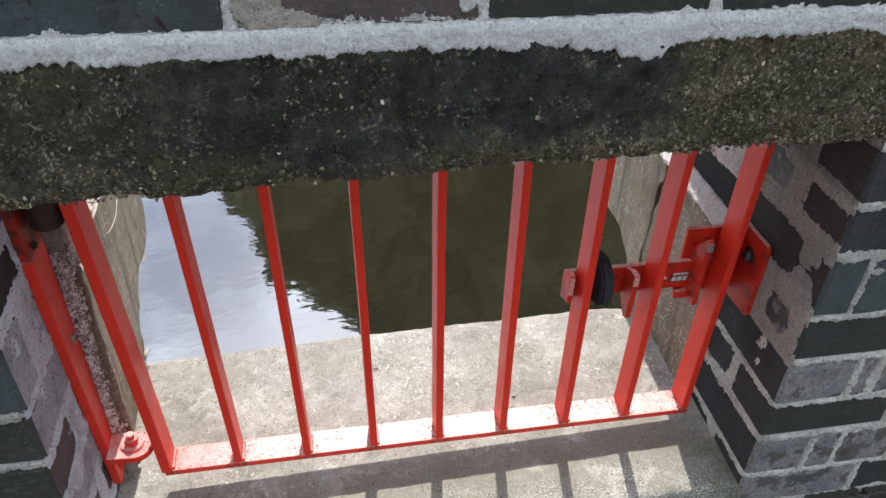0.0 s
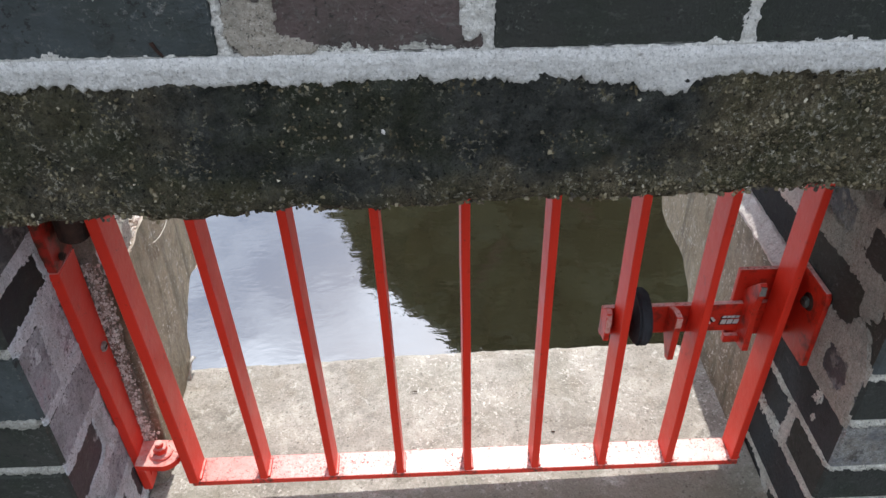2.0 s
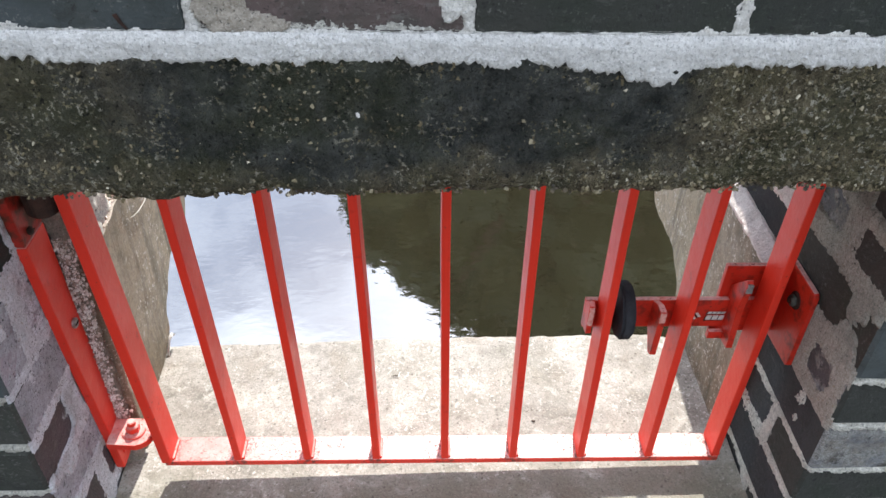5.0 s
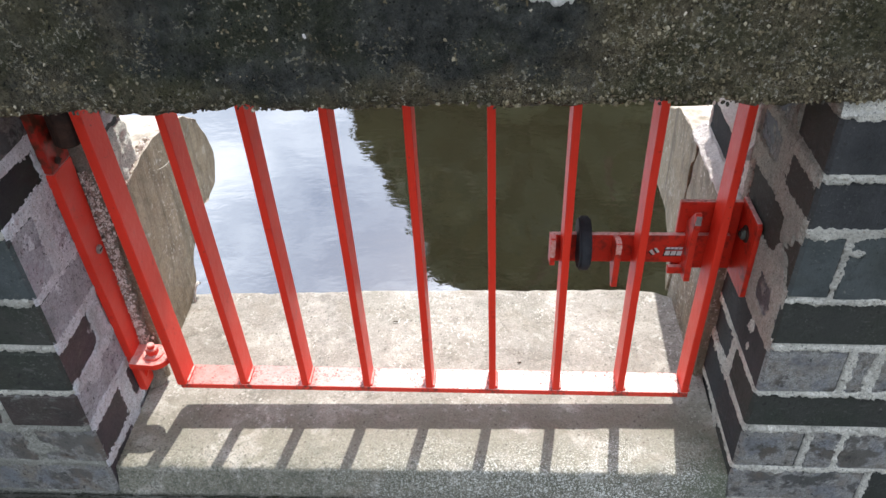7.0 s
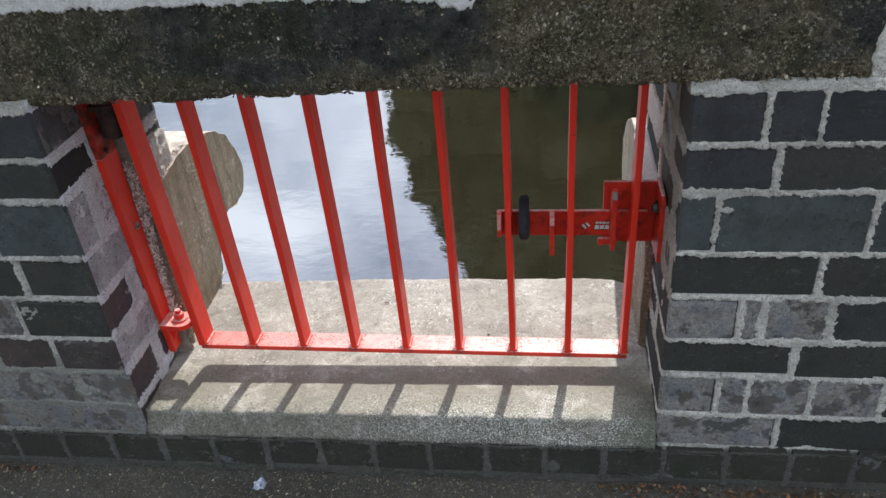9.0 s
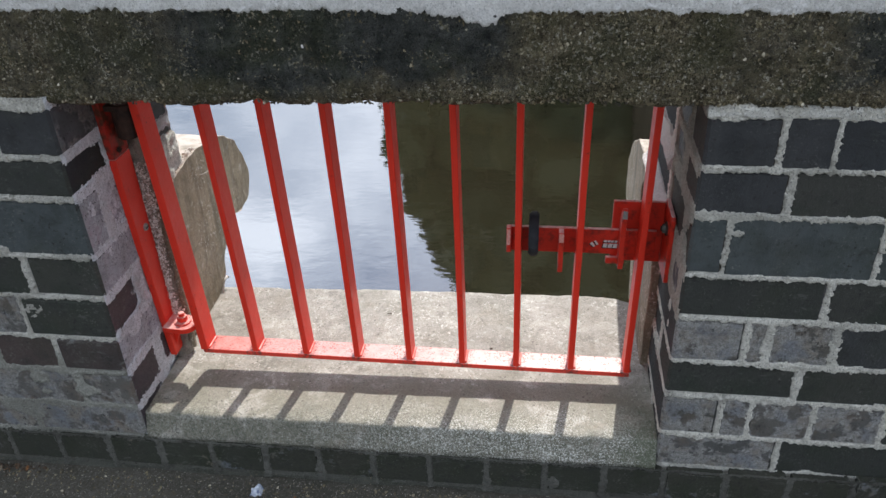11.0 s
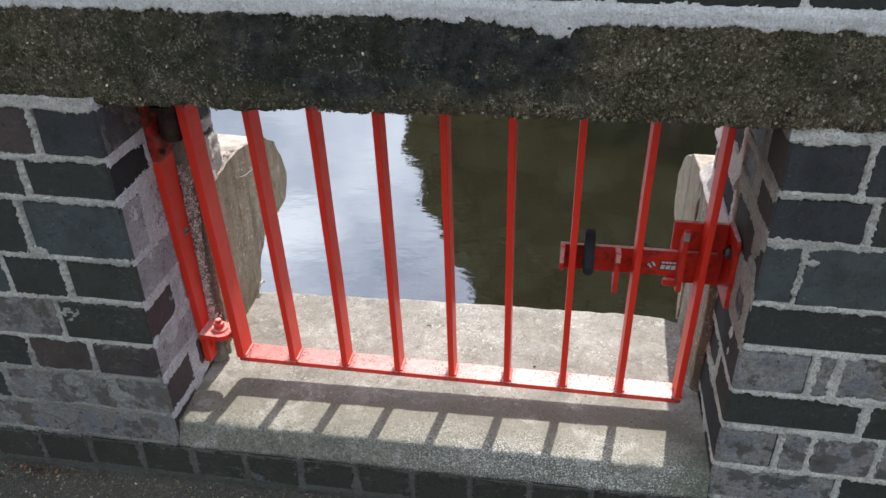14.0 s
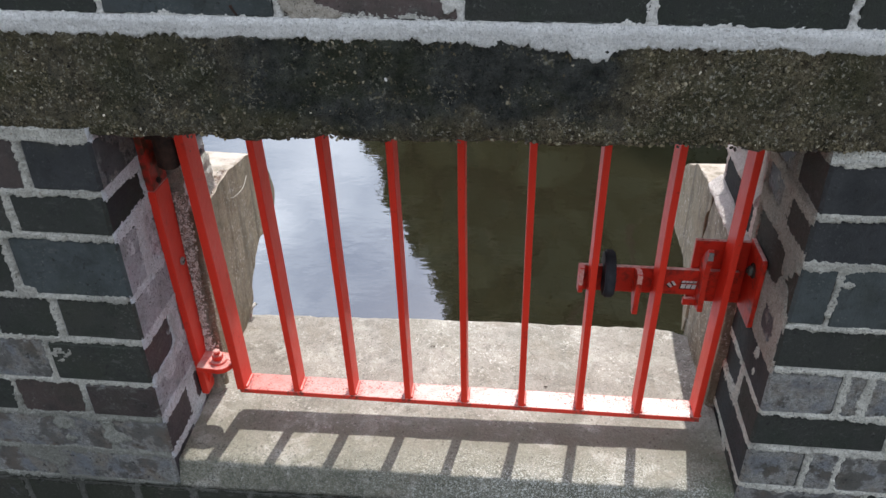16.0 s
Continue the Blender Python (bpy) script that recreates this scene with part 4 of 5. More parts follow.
tagged(post, "red painted flat steel hinge post screwed to the jamb", "hinge")
flat = prism([(0.140, 0.222), (0.178, 0.222), (0.166, 0.50), (0.162, 0.671), (0.1095, 0.671), (0.118, 0.50)], "x", -0.4815, -0.4685, 0.002)
# The head's colour holds both rust and shade from the lintel.
local(part("post_head", prism([(0.1095, 0.672), (0.162, 0.672), (0.158, 0.81), (0.102, 0.81)], "x", -0.4815, -0.4690, 0.002), RED_RUST, post, "rust-stained head of the post, shade in its colour"), post)
local(part("post", cut(flat, 2, [0.3, 0.4, 0.6]), RED, post), post)
lug = [(-0.470, 0.116)] + [(-0.434 + 0.027 * math.cos(radians(a)), 0.138 + 0.025 * math.sin(radians(a))) for a in range(-80, 91, 17)] + [(-0.470, 0.163)]
low_lug = local(part("hinge_lug", prism(lug, "z", 0.298, 0.309, 0.0015), RED, post), post)
# Top lug and knuckle are coloured dark for rust and lintel shade.
top_lug = local(part("hinge_lug", prism([(-0.470 + 0.72 * (x + 0.470), y) for x, y in lug], "z", 0.757, 0.767, 0.0015), RUST, post, "rusty hinge lug darkened for the lintel's shade"), post)
under = local(part("gusset", prism([(-0.469, 0.240), (-0.448, 0.297), (-0.469, 0.297)], "y", 0.150, 0.158, 0.001), RED, post), post)
for z, mat, parent in ((0.309, RED, low_lug),):
    for name, r, h, sides, up in (("washer", 0.0165, 0.004, 24, 0.002), ("bolt", 0.0105, 0.011, 6, 0.0095), ("bolt_tip", 0.0060, 0.008, 14, 0.019)):
        local(part(name, cylinder((-0.436, 0.139, z + up), r, h, "z", sides, 0.001), mat, parent), post)
local(part("knuckle", cylinder((-0.4475, 0.137, 0.752), 0.0190, 0.096, "z", 20, 0.004), RUST, top_lug), post)
for y, z, mat in ((0.146, 0.520, STEEL), (0.127, 0.684, RUST)):
    screw = local(part("screw", cylinder((-0.4665, y, z), 0.0072 if mat is STEEL else 0.0050, 0.005, "x", 18, 0.0012), mat, post, "dull round screw head"), post)
    local(part("slot", box(-0.4638, -0.4632, y - 0.005, y + 0.005, z - 0.0011, z + 0.0011), RUST, screw), post)

# sliding latch on the other jamb
latch = new("latch")
latch.location = (0.38, 0.17, 0.46)
tagged(latch, "red painted sliding steel latch with a black rubber stop", "latch")
slide = local(part("slide_bar", box(0.199, 0.455, 0.1680, 0.1760, 0.488, 0.5365, 0.0012, 2), RED_GRIMY_SHADED, latch), latch)
bracket = local(part("bracket", box(0.380, 0.4665, 0.1775, 0.1850, 0.470, 0.588, 0.0015, 2), RED_GRIMY_SHADED, latch), latch)
wing = prism([(0.112, 0.470), (0.116, 0.466), (0.186, 0.462), (0.186, 0.592), (0.116, 0.594), (0.112, 0.588)], "x", 0.4672, 0.4745, 0.0015)
local(part("wall_plate", wing, RED_GRIMY_SHADED, latch), latch)
for y, z in ((0.146, 0.556),):
    washer = local(part("washer", cylinder((0.4665, y, z), 0.0125, 0.003, "x", 20, 0.0008), RUST, latch, "dark washer"), latch)
    local(part("plate_bolt", cylinder((0.4625, y, z), 0.0085, 0.006, "x", 6, 0.001), NUT, latch, "grimy dark green nut"), latch)
    local(part("bolt_tip", cylinder((0.4585, y, z), 0.0045, 0.003, "x", 12, 0.0008), RUST, latch), latch)
local(part("end_tab", prism([(0.146, 0.497), (0.168, 0.492), (0.168, 0.536), (0.154, 0.548), (0.146, 0.545)], "x", 0.199, 0.2065, 0.001), RED_GRIMY_SHADED, latch), latch)
local(part("thumb_tab", prism([(0.136, 0.466), (0.146, 0.462), (0.168, 0.490), (0.168, 0.536), (0.150, 0.545), (0.134, 0.546), (0.134, 0.515)], "x", 0.289, 0.2975, 0.001), RED_GRIMY_SHADED, latch), latch)
local(part("keeper", prism([(0.138, 0.476), (0.168, 0.470), (0.177, 0.480), (0.177, 0.556), (0.160, 0.575), (0.142, 0.594), (0.136, 0.588), (0.142, 0.545)], "x", 0.392, 0.4005, 0.001), RED_GRIMY_SHADED, latch), latch)
local(part("keeper", box(0.372, 0.404, 0.158, 0.1665, 0.474, 0.486, 0.001), RED_GRIMY_SHADED, latch), latch)
ring = cylinder((0.246, 0.156, 0.531), 0.0390, 0.017, "x", 36, 0.003)
stop = local(part("rubber_stop", ring, RUBBER, latch, "black rubber stop disc"), latch)
for dx in (-0.0045, 0.0, 0.0045):
    local(part("groove", cylinder((0.246 + dx, 0.156, 0.531), 0.0396, 0.0018, "x", 36, 0.0006), RUBBER, stop), latch)
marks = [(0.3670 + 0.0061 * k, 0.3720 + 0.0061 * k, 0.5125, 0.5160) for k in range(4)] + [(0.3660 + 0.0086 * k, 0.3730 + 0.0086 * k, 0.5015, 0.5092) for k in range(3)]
# Each mark gets a dark offset copy, drawn as its shadow.
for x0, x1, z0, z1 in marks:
    local(part("stencil_grime", prism([(x0 - 0.0020, z0 - 0.0018), (x1 - 0.0008, z0 - 0.0018), (x1 + 0.0004, z1 - 0.0008), (x0 - 0.0008, z1 - 0.0008)], "y", 0.1672, 0.1677), RUST, slide, "dark offset shadow drawn behind the stencil"), latch)
    local(part("stencil_mark", prism([(x0, z0), (x1, z0), (x1 + 0.0014, z1), (x0 + 0.0014, z1)], "y", 0.1668, 0.1674), LETTER, slide, "worn white stencilled bar"), latch)
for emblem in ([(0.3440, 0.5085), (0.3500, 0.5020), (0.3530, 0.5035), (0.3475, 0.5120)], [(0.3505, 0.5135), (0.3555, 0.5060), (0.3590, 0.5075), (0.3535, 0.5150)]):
    local(part("stencil_grime", prism([(x - 0.0018, z - 0.0016) for x, z in emblem], "y", 0.1672, 0.1677), RUST, slide, "dark offset shadow drawn behind the stencil"), latch)
    local(part("stencil_mark", prism(emblem, "y", 0.1668, 0.1674), LETTER, slide, "worn white stencilled emblem"), latch)


# Keeper edge is bare steel; the pink tips paint highlights on the other tabs.
for x0, x1, y, z0, z1, mat in ((0.2893, 0.2972, 0.1333, 0.528, 0.5445, TAB_GLINT), (0.3923, 0.4002, 0.1362, 0.576, 0.5905, STEEL), (0.1995, 0.2062, 0.1452, 0.512, 0.5435, TAB_GLINT)):
    worn_tip = rough_block(x0, x1, y - 0.0008, y + 0.0022, z0, z1, 0.0016, 0.0007, 300, 0.0007)
    local(part("worn_tip", worn_tip, mat, slide, "pale tab edge: worn steel and painted highlights"), latch)


# ---- trees on the far bank ----
def crown_mesh(clumps, leaves, size):
    verts, faces = [], []
    rng = np.random.default_rng(7)
    for c, r in clumps:
        bm = bmesh.new()
        bmesh.ops.create_icosphere(bm, subdivisions=2, radius=r * 0.86)
        base = len(verts)
        for v in bm.verts:
            p = v.co * (1 + 0.55 * noise.noise(v.co * 2.2 / r + c))
            verts.append(tuple(c + p))
        faces += [tuple(base + v.index for v in f.verts) for f in bm.faces]
        bm.free()
        for _ in range(leaves):
            d = Vector(rng.normal(size=3)).normalized()
            p = c + d * r * (0.55 + 0.50 * rng.random() ** 0.8)
            u = Vector(rng.normal(size=3)).normalized()
            w = u.cross(Vector(rng.normal(size=3))).normalized()
            s = size * (0.6 + 0.8 * rng.random())
            base = len(verts)
            verts += [tuple(p - u * s), tuple(p + w * s * 0.45), tuple(p + u * s), tuple(p - w * s * 0.45)]
            faces.append((base, base + 1, base + 2, base + 3))
    me = bpy.data.meshes.new("crown")
    me.from_pydata(verts, [], faces)
    me.materials.append(LEAF)
    return me


def limb(a, b, ra, rb, bm):
    a, b = Vector(a), Vector(b)
    turn = (b - a).to_track_quat("Z", "Y").to_matrix().to_4x4()
    bmesh.ops.create_cone(bm, cap_ends=True, segments=10, radius1=ra, radius2=rb, depth=(b - a).length, matrix=Matrix.Translation((a + b) / 2) @ turn)


def tree(x, y, clumps, top, label):
    ob = new("tree")
    ob.location = (x, y, -0.3)
    tagged(ob, label, "tree", group="trees on the far bank")
    bm = bmesh.new()
    limb((x, y, -0.5), (x + 0.15, y, top * 0.35), 0.34, 0.26, bm)
    limb((x + 0.15, y, top * 0.35), (x, y + 0.2, top * 0.8), 0.26, 0.10, bm)
    for k in range(9):
        a, z = k * 2.4, top * (0.25 + 0.05 * k)
        limb((x + 0.1, y, z), (x + 0.1 + 2.6 * math.cos(a), y + 1.2 * math.sin(a), z + 1.4), 0.12, 0.03, bm)
    local(part("trunk", bm, BARK, ob), ob)
    crown = new("crown", crown_mesh(clumps, 80, 0.095))
    crown.parent = ob
    local(crown, ob)
    return ob


def left_edge(z):
    return -2.56 + 0.060 * (z - 1.0) ** 2 + 0.05 * max(0.0, z - 5.5) - 0.36 * min(1.0, max(0.0, (z - 4.8) / 2.2))


clumps = []
for k in range(46):                    # the outline's own sprays
    z = 0.2 + 9.6 * k / 45
    clumps.append((Vector((left_edge(z) + 0.42 + random.uniform(-0.22, 0.30), 11.2 + random.uniform(-0.3, 0.4), z)), random.uniform(0.36, 0.52)))
for k in range(340):
    z = random.uniform(0.2, 9.8)
    x = random.uniform(left_edge(z) + 1.0, max(left_edge(z) + 1.9, 5.5))
    clumps.append((Vector((x, 11.2 + random.uniform(-0.1, 1.4), z)), random.uniform(0.55, 0.85)))
clumps += [(Vector((random.uniform(max(-0.8, left_edge(z) + 1.2), 6.0), 12.8 + random.uniform(-0.4, 0.6), z)), random.uniform(0.8, 1.1)) for z in [0.3 + 0.055 * k for k in range(165)]]
for k in range(110):                   # dense growth just inside the outline
    z = 0.3 + 9.4 * k / 109
    clumps.append((Vector((left_edge(z) + random.uniform(0.85, 1.7), 11.7 + random.uniform(-0.2, 0.5), z)), random.uniform(0.55, 0.75)))
tree(1.8, 11.3, clumps, 9.0, "tall dense green tree overhanging the far bank")
clumps = [(Vector((random.uniform(4.5, 12.5), 11.6 + random.uniform(-1.0, 1.6), random.uniform(0.2, 11.0))), random.uniform(0.7, 1.0)) for _ in range(190)]
tree(8.5, 12.0, clumps, 10.5, "broad dense green tree on the far bank")


# ---- small things at the wall's foot and on the sill ----
def twig(name, path, radius, material, label, category):
    """A thin bent stick through the given points."""
    bm = bmesh.new()
    rings = []
    for i, p in enumerate(path):
        r = radius * (0.6 + 0.5 * math.sin(2.6 * (i + 0.5) / len(path)))
        d = (Vector(path[min(i + 1, len(path) - 1)]) - Vector(path[max(i - 1, 0)])).normalized()
        u = d.orthogonal().normalized()
        w = d.cross(u)
        rings.append([bm.verts.new(Vector(p) + (u * math.cos(a) + w * math.sin(a)) * r) for a in (0, 1.05, 2.1, 3.14, 4.19, 5.24)])
    for a, c in zip(rings, rings[1:]):
        for k in range(6):
            bm.faces.new((a[k], a[(k + 1) % 6], c[(k + 1) % 6], c[k]))
    bm.faces.new(rings[0][::-1])
    bm.faces.new(rings[-1])
    return tagged(link(name, bm, material, smooth=True), label, category)


twig("twig", [(-0.4660, 0.386, 0.2055), (-0.4665, 0.392, 0.2140), (-0.4660, 0.400, 0.2250), (-0.4640, 0.408, 0.2320), (-0.4620, 0.414, 0.2340), (-0.4610, 0.418, 0.2290)], 0.0030, TWIG, "bleached curled twig leaning in a sill corner", "twig")
twig("twig", [(-0.068, 0.330, 0.2125), (-0.063, 0.331, 0.2132), (-0.058, 0.330, 0.2128)], 0.0010, BARK, "tiny dark twig lying on the concrete sill", "twig")
twig("twig", [(0.163, 0.232, 0.2110), (0.166, 0.231, 0.2114), (0.169, 0.232, 0.2112)], 0.0009, BARK, "tiny dark twig lying on the concrete sill", "twig")
twig("dry_stem", [(-0.4685, 0.394, 0.506), (-0.4682, 0.408, 0.500), (-0.4680, 0.420, 0.4965), (-0.4680, 0.433, 0.4935), (-0.4680, 0.445, 0.4920), (-0.4680, 0.456, 0.4910), (-0.4680, 0.466, 0.4912), (-0.4680, 0.474, 0.4930), (-0.4680, 0.481, 0.4960), (-0.4683, 0.495, 0.5030)], 0.0007, TWIG, "thin pale dry stem clinging to the cut coping end", "stem")
wrap = bmesh.new()
bmesh.ops.create_grid(wrap, x_segments=7, y_segments=7, size=0.0115)
for v in wrap.verts:
    p = v.co.copy()
    v.co = Vector((p.x * 0.85 * (1 + 0.35 * noise.noise(p * 70)), p.y * 1.0 * (1 + 0.35 * noise.noise(p * 70 + Vector((5, 2, 1)))), 0.006 + 0.015 * noise.noise(p * 110)))
wrapper = tagged(link("wrapper", wrap, PAPER), "crumpled blue and white scrap of wrapper on the asphalt", "litter")
wrapper.location = (-0.262, -0.050, 0.052)
wrapper.modifiers.new("thickness", "SOLIDIFY").thickness = 0.0012


m = Nodes("dead leaves")
tone = m.n.new("ShaderNodeValToRGB")
tone.color_ramp.elements[0].color, tone.color_ramp.elements[1].color = (0.028, 0.021, 0.015, 1), (0.30, 0.26, 0.19, 1)
for at_, c in ((0.30, (0.055, 0.036, 0.022, 1)), (0.66, (0.085, 0.048, 0.024, 1)), (0.88, (0.30, 0.130, 0.040, 1))):
    tone.color_ramp.elements.new(at_).color = c
m.l.new(m.geo.outputs["Random Per Island"], tone.inputs[0])
DEAD_LEAF = m.done(m.mix(m.ramp(m.noise(220, 3), 0.4, 0.6, 0, 0.5), tone.outputs[0], (0.05, 0.03, 0.018)), 0.8)


def foot_height(x, y):
    return 0.045 + fall(x) + 0.006 * noise.noise((x * 7, y * 7, 0)) + 0.012 * max(0, 1 + (y + 0.03) / 0.12)


def leaf_litter(count):
    """Curled leaves and straws drifted against the plinth, in heaps and strays."""
    bm = bmesh.new()
    for k in range(count):
        heap = random.choice(((0.52, 0.05), (0.66, 0.05), (0.76, 0.05), (0.44, 0.03), (-0.81, 0.06), (None, 0)))
        x = random.uniform(-1.05, 1.2) if heap[0] is None else random.gauss(*heap)
        y = -0.022 - abs(random.gauss(0, 0.011 if heap[0] else 0.03))
        s, a = random.uniform(0.0020, 0.0068) if heap[0] else random.uniform(0.0014, 0.0040), random.uniform(0, 6.28)
        u, w = Vector((math.cos(a), math.sin(a), random.uniform(-0.35, 0.5))) * s, Vector((-math.sin(a), math.cos(a), random.uniform(-0.4, 0.4))) * s * (0.10 if k % 4 == 0 else 0.45)
        p = Vector((x, y, foot_height(x, y) + 0.001 + (0.005 * random.random() if heap[0] else 0.0)))
        up = Vector((0, 0, s * random.uniform(0.15, 0.5)))
        ridge = [bm.verts.new(p + u * f + up * (1 - f * f)) for f in (-1, -0.35, 0.35, 1)]
        for side in (-1, 1):
            rim = [bm.verts.new(p + u * f + w * side + up * 0.3) for f in (-0.45, 0.45)]
            bm.faces.new((ridge[0], ridge[1], rim[0]))
            bm.faces.new((ridge[1], ridge[2], rim[1], rim[0]))
            bm.faces.new((ridge[2], ridge[3], rim[1]))
    return bm


random.seed(23)
tagged(link("leaf_litter", leaf_litter(380), DEAD_LEAF), "brown dead leaves and straw drifted along the wall's foot", "leaves", kind="stuff")


def path_grit():
    x, y = random.uniform(-1.05, 1.2), -0.020 - abs(random.gauss(0, 0.045))
    r = random.choice((0.0008, 0.0012, 0.0012, 0.0018, 0.0026)) * random.uniform(0.8, 1.2)
    return Vector((x, y, foot_height(x, y) + 0.3 * r)), r


tagged(link("grit", crumbs(1500, path_grit), PEBBLE), "loose pale grit along the edge of the footway", "grit", kind="stuff")

# ---- bricks ----
R_LEVELS = [0.818, 0.737, 0.662, 0.559, 0.479, 0.393, 0.318, 0.232, 0.154]
L_LEVELS = [0.812, 0.727, 0.655, 0.546, 0.462, 0.375, 0.297, 0.214, 0.138]
R_JOINTS = [(0.579, 0.650, 0.757, 0.865), (0.604, 0.83), (0.531, 0.745, 0.96), (0.691, 0.905), (0.586, 0.621, 0.720, 0.825), (0.680, 0.874), (0.570, 0.617, 0.718, 0.830), (0.676, 0.875)]
L_JOINTS = [(-0.588, -0.70), (-0.628, -0.84), (-0.658, -0.87), (-0.612, -0.72), (-0.647, -0.86), (-0.607, -0.73), (-0.585, -0.80), (-0.700, -0.92)]
R_LOOK = [(BRICK_SLATE, BRICK_SLATE, BRICK_SLATE), (BRICK_SLATE, BRICK_DARK), (BRICK_BLUE, BRICK_BLUE, BRICK_BLUE), (BRICK_DARK, BRICK_DARK), (BRICK_SMEARED, BRICK_SMEARED, BRICK_SMEARED, BRICK_SLATE), (BRICK_DARK, BRICK_DARK), (BRICK_SMEARED, BRICK_SMEARED, BRICK_SMEARED, BRICK_SMEARED), (BRICK_SMEARED, BRICK_DARK)]
L_LOOK = [(BRICK_SLATE, BRICK_BROWN), (BRICK_DARK, BRICK_DARK), (BRICK_BLUE, BRICK_DARK), (BRICK_DARK, BRICK_DARK), (BRICK_DARK, BRICK_SMEARED), (BRICK_BROWN, BRICK_BROWN), (BRICK_SMEARED, BRICK_SMEARED), (BRICK_SMEARED, BRICK_SMEARED)]
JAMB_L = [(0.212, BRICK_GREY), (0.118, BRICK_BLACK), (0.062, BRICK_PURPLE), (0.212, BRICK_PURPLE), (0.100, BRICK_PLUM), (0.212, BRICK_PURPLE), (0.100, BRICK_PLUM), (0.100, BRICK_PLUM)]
JAMB_R = [(0.098, BRICK_UMBER), (0.100, BRICK_UMBER), (0.212, BRICK_UMBER), (0.100, BRICK_FILM), (0.212, BRICK_SLATE), (0.100, BRICK_DARK), (0.212, BRICK_SLATE), (0.100, BRICK_DARK)]
JOINT = 0.0036                      # half a joint


def lumps(u, v, scale, seed, octaves=3):
    """Smooth random values from -1 to 1 over arrays of places."""
    total, gain, norm = np.zeros_like(u), 1.0, 0.0
    for o in range(octaves):
        a, b = u * scale * 2 ** o + seed * 1.7, v * scale * 2 ** o - seed * 2.3
        i, j = np.floor(a), np.floor(b)
        f, g = (a - i) ** 2 * (3 - 2 * (a - i)), (b - j) ** 2 * (3 - 2 * (b - j))
        c = [[np.modf(np.abs(np.sin((i + p) * 127.1 + (j + q) * 311.7 + seed * 74.7) * 43758.5453))[0] for q in (0, 1)] for p in (0, 1)]
        total += gain * ((c[0][0] * (1 - f) + c[1][0] * f) * (1 - g) + (c[0][1] * (1 - f) + c[1][1] * f) * g)
        norm, gain = norm + gain, gain * 0.55
    return total / norm * 2 - 1


def joints(u0, u1, z0, z1, bricks, place, parent, tone, seed, smears=(), spread=0.0, material=MORTAR):
    """The mortar between bricks as one crumbly sheet: flush or a little proud in the joints, smeared raggedly over the
    arrises and sunk behind the faces. bricks: (u0, u1, z0, z1); place turns u, z and the outward height into points."""
    step = 0.0021
    us, zs = np.linspace(u0, u1, round((u1 - u0) / step) + 1), np.linspace(z0, z1, round((z1 - z0) / step) + 1)
    u, z = np.meshgrid(us, zs)
    away = np.full(u.shape, 1.0)
    for a, b, c, d in bricks:
        p, q = np.abs(u - (a + b) / 2) - (b - a) / 2 + 0.006, np.abs(z - (c + d) / 2) - (d - c) / 2 + 0.006
        away = np.minimum(away, np.hypot(np.maximum(p, 0), np.maximum(q, 0)) + np.minimum(np.maximum(p, q), 0) - 0.006)
    away += 0.0014 + 0.0036 * lumps(u, z, 50, seed) + 0.0040 * lumps(u, z, 210, seed + 3, 2) + 0.010 * np.maximum(0.0, lumps(u, z, 13, seed + 7) - 0.15) + spread
    for a, c, ru, rz in smears:
        away += 0.030 * np.clip(1.15 - ((u - a) / ru) ** 2 - ((z - c) / rz) ** 2 + 0.5 * lumps(u, z, 90, seed + 17), 0, 1)
    up = np.clip((away + 0.0016) / 0.0030, 0, 1)
    up = up * up * (3 - 2 * up)
    out = -0.0050 + up * (0.0064 + 0.0012 * lumps(u, z, 70, seed + 11) + 0.0017 * lumps(u, z, 230, seed + 13, 2))
    pts = place(u.ravel(), z.ravel(), out.ravel())
    n, r = len(us), len(zs)
    low = (np.arange(r - 1)[:, None] * n + np.arange(n - 1)[None, :]).ravel()
    quads = np.stack([low, low + 1, low + 1 + n, low + n], 1)
    me = bpy.data.meshes.new("mortar_joints")
    me.from_pydata(pts, [], quads)
    me.materials.append(material)
    me.polygons.foreach_set("use_smooth", [True] * len(me.polygons))
    ob = new("mortar_joints", me)
    ob.parent, ob.color = parent, (tone, tone * 0.99, tone * 0.965, 1)
    return ob


def round_corner(face, s, y0, r=0.011):
    """Places along a pier: u < 0 on its front, u > 0 into the jamb."""
    def place(u, z, out):
        a = np.clip((u + r) / (2 * r), 0, 1) * (math.pi / 2)
        x = face + s * (np.maximum(-u, r) - (r + out) * np.sin(a))
        y = y0 + np.maximum(u, r) - (r + out) * np.cos(a)
        return np.stack([x, y, z], 1)
    return place


def flat_front(y0):
    return lambda u, z, out: np.stack([u, y0 - out, z], 1)


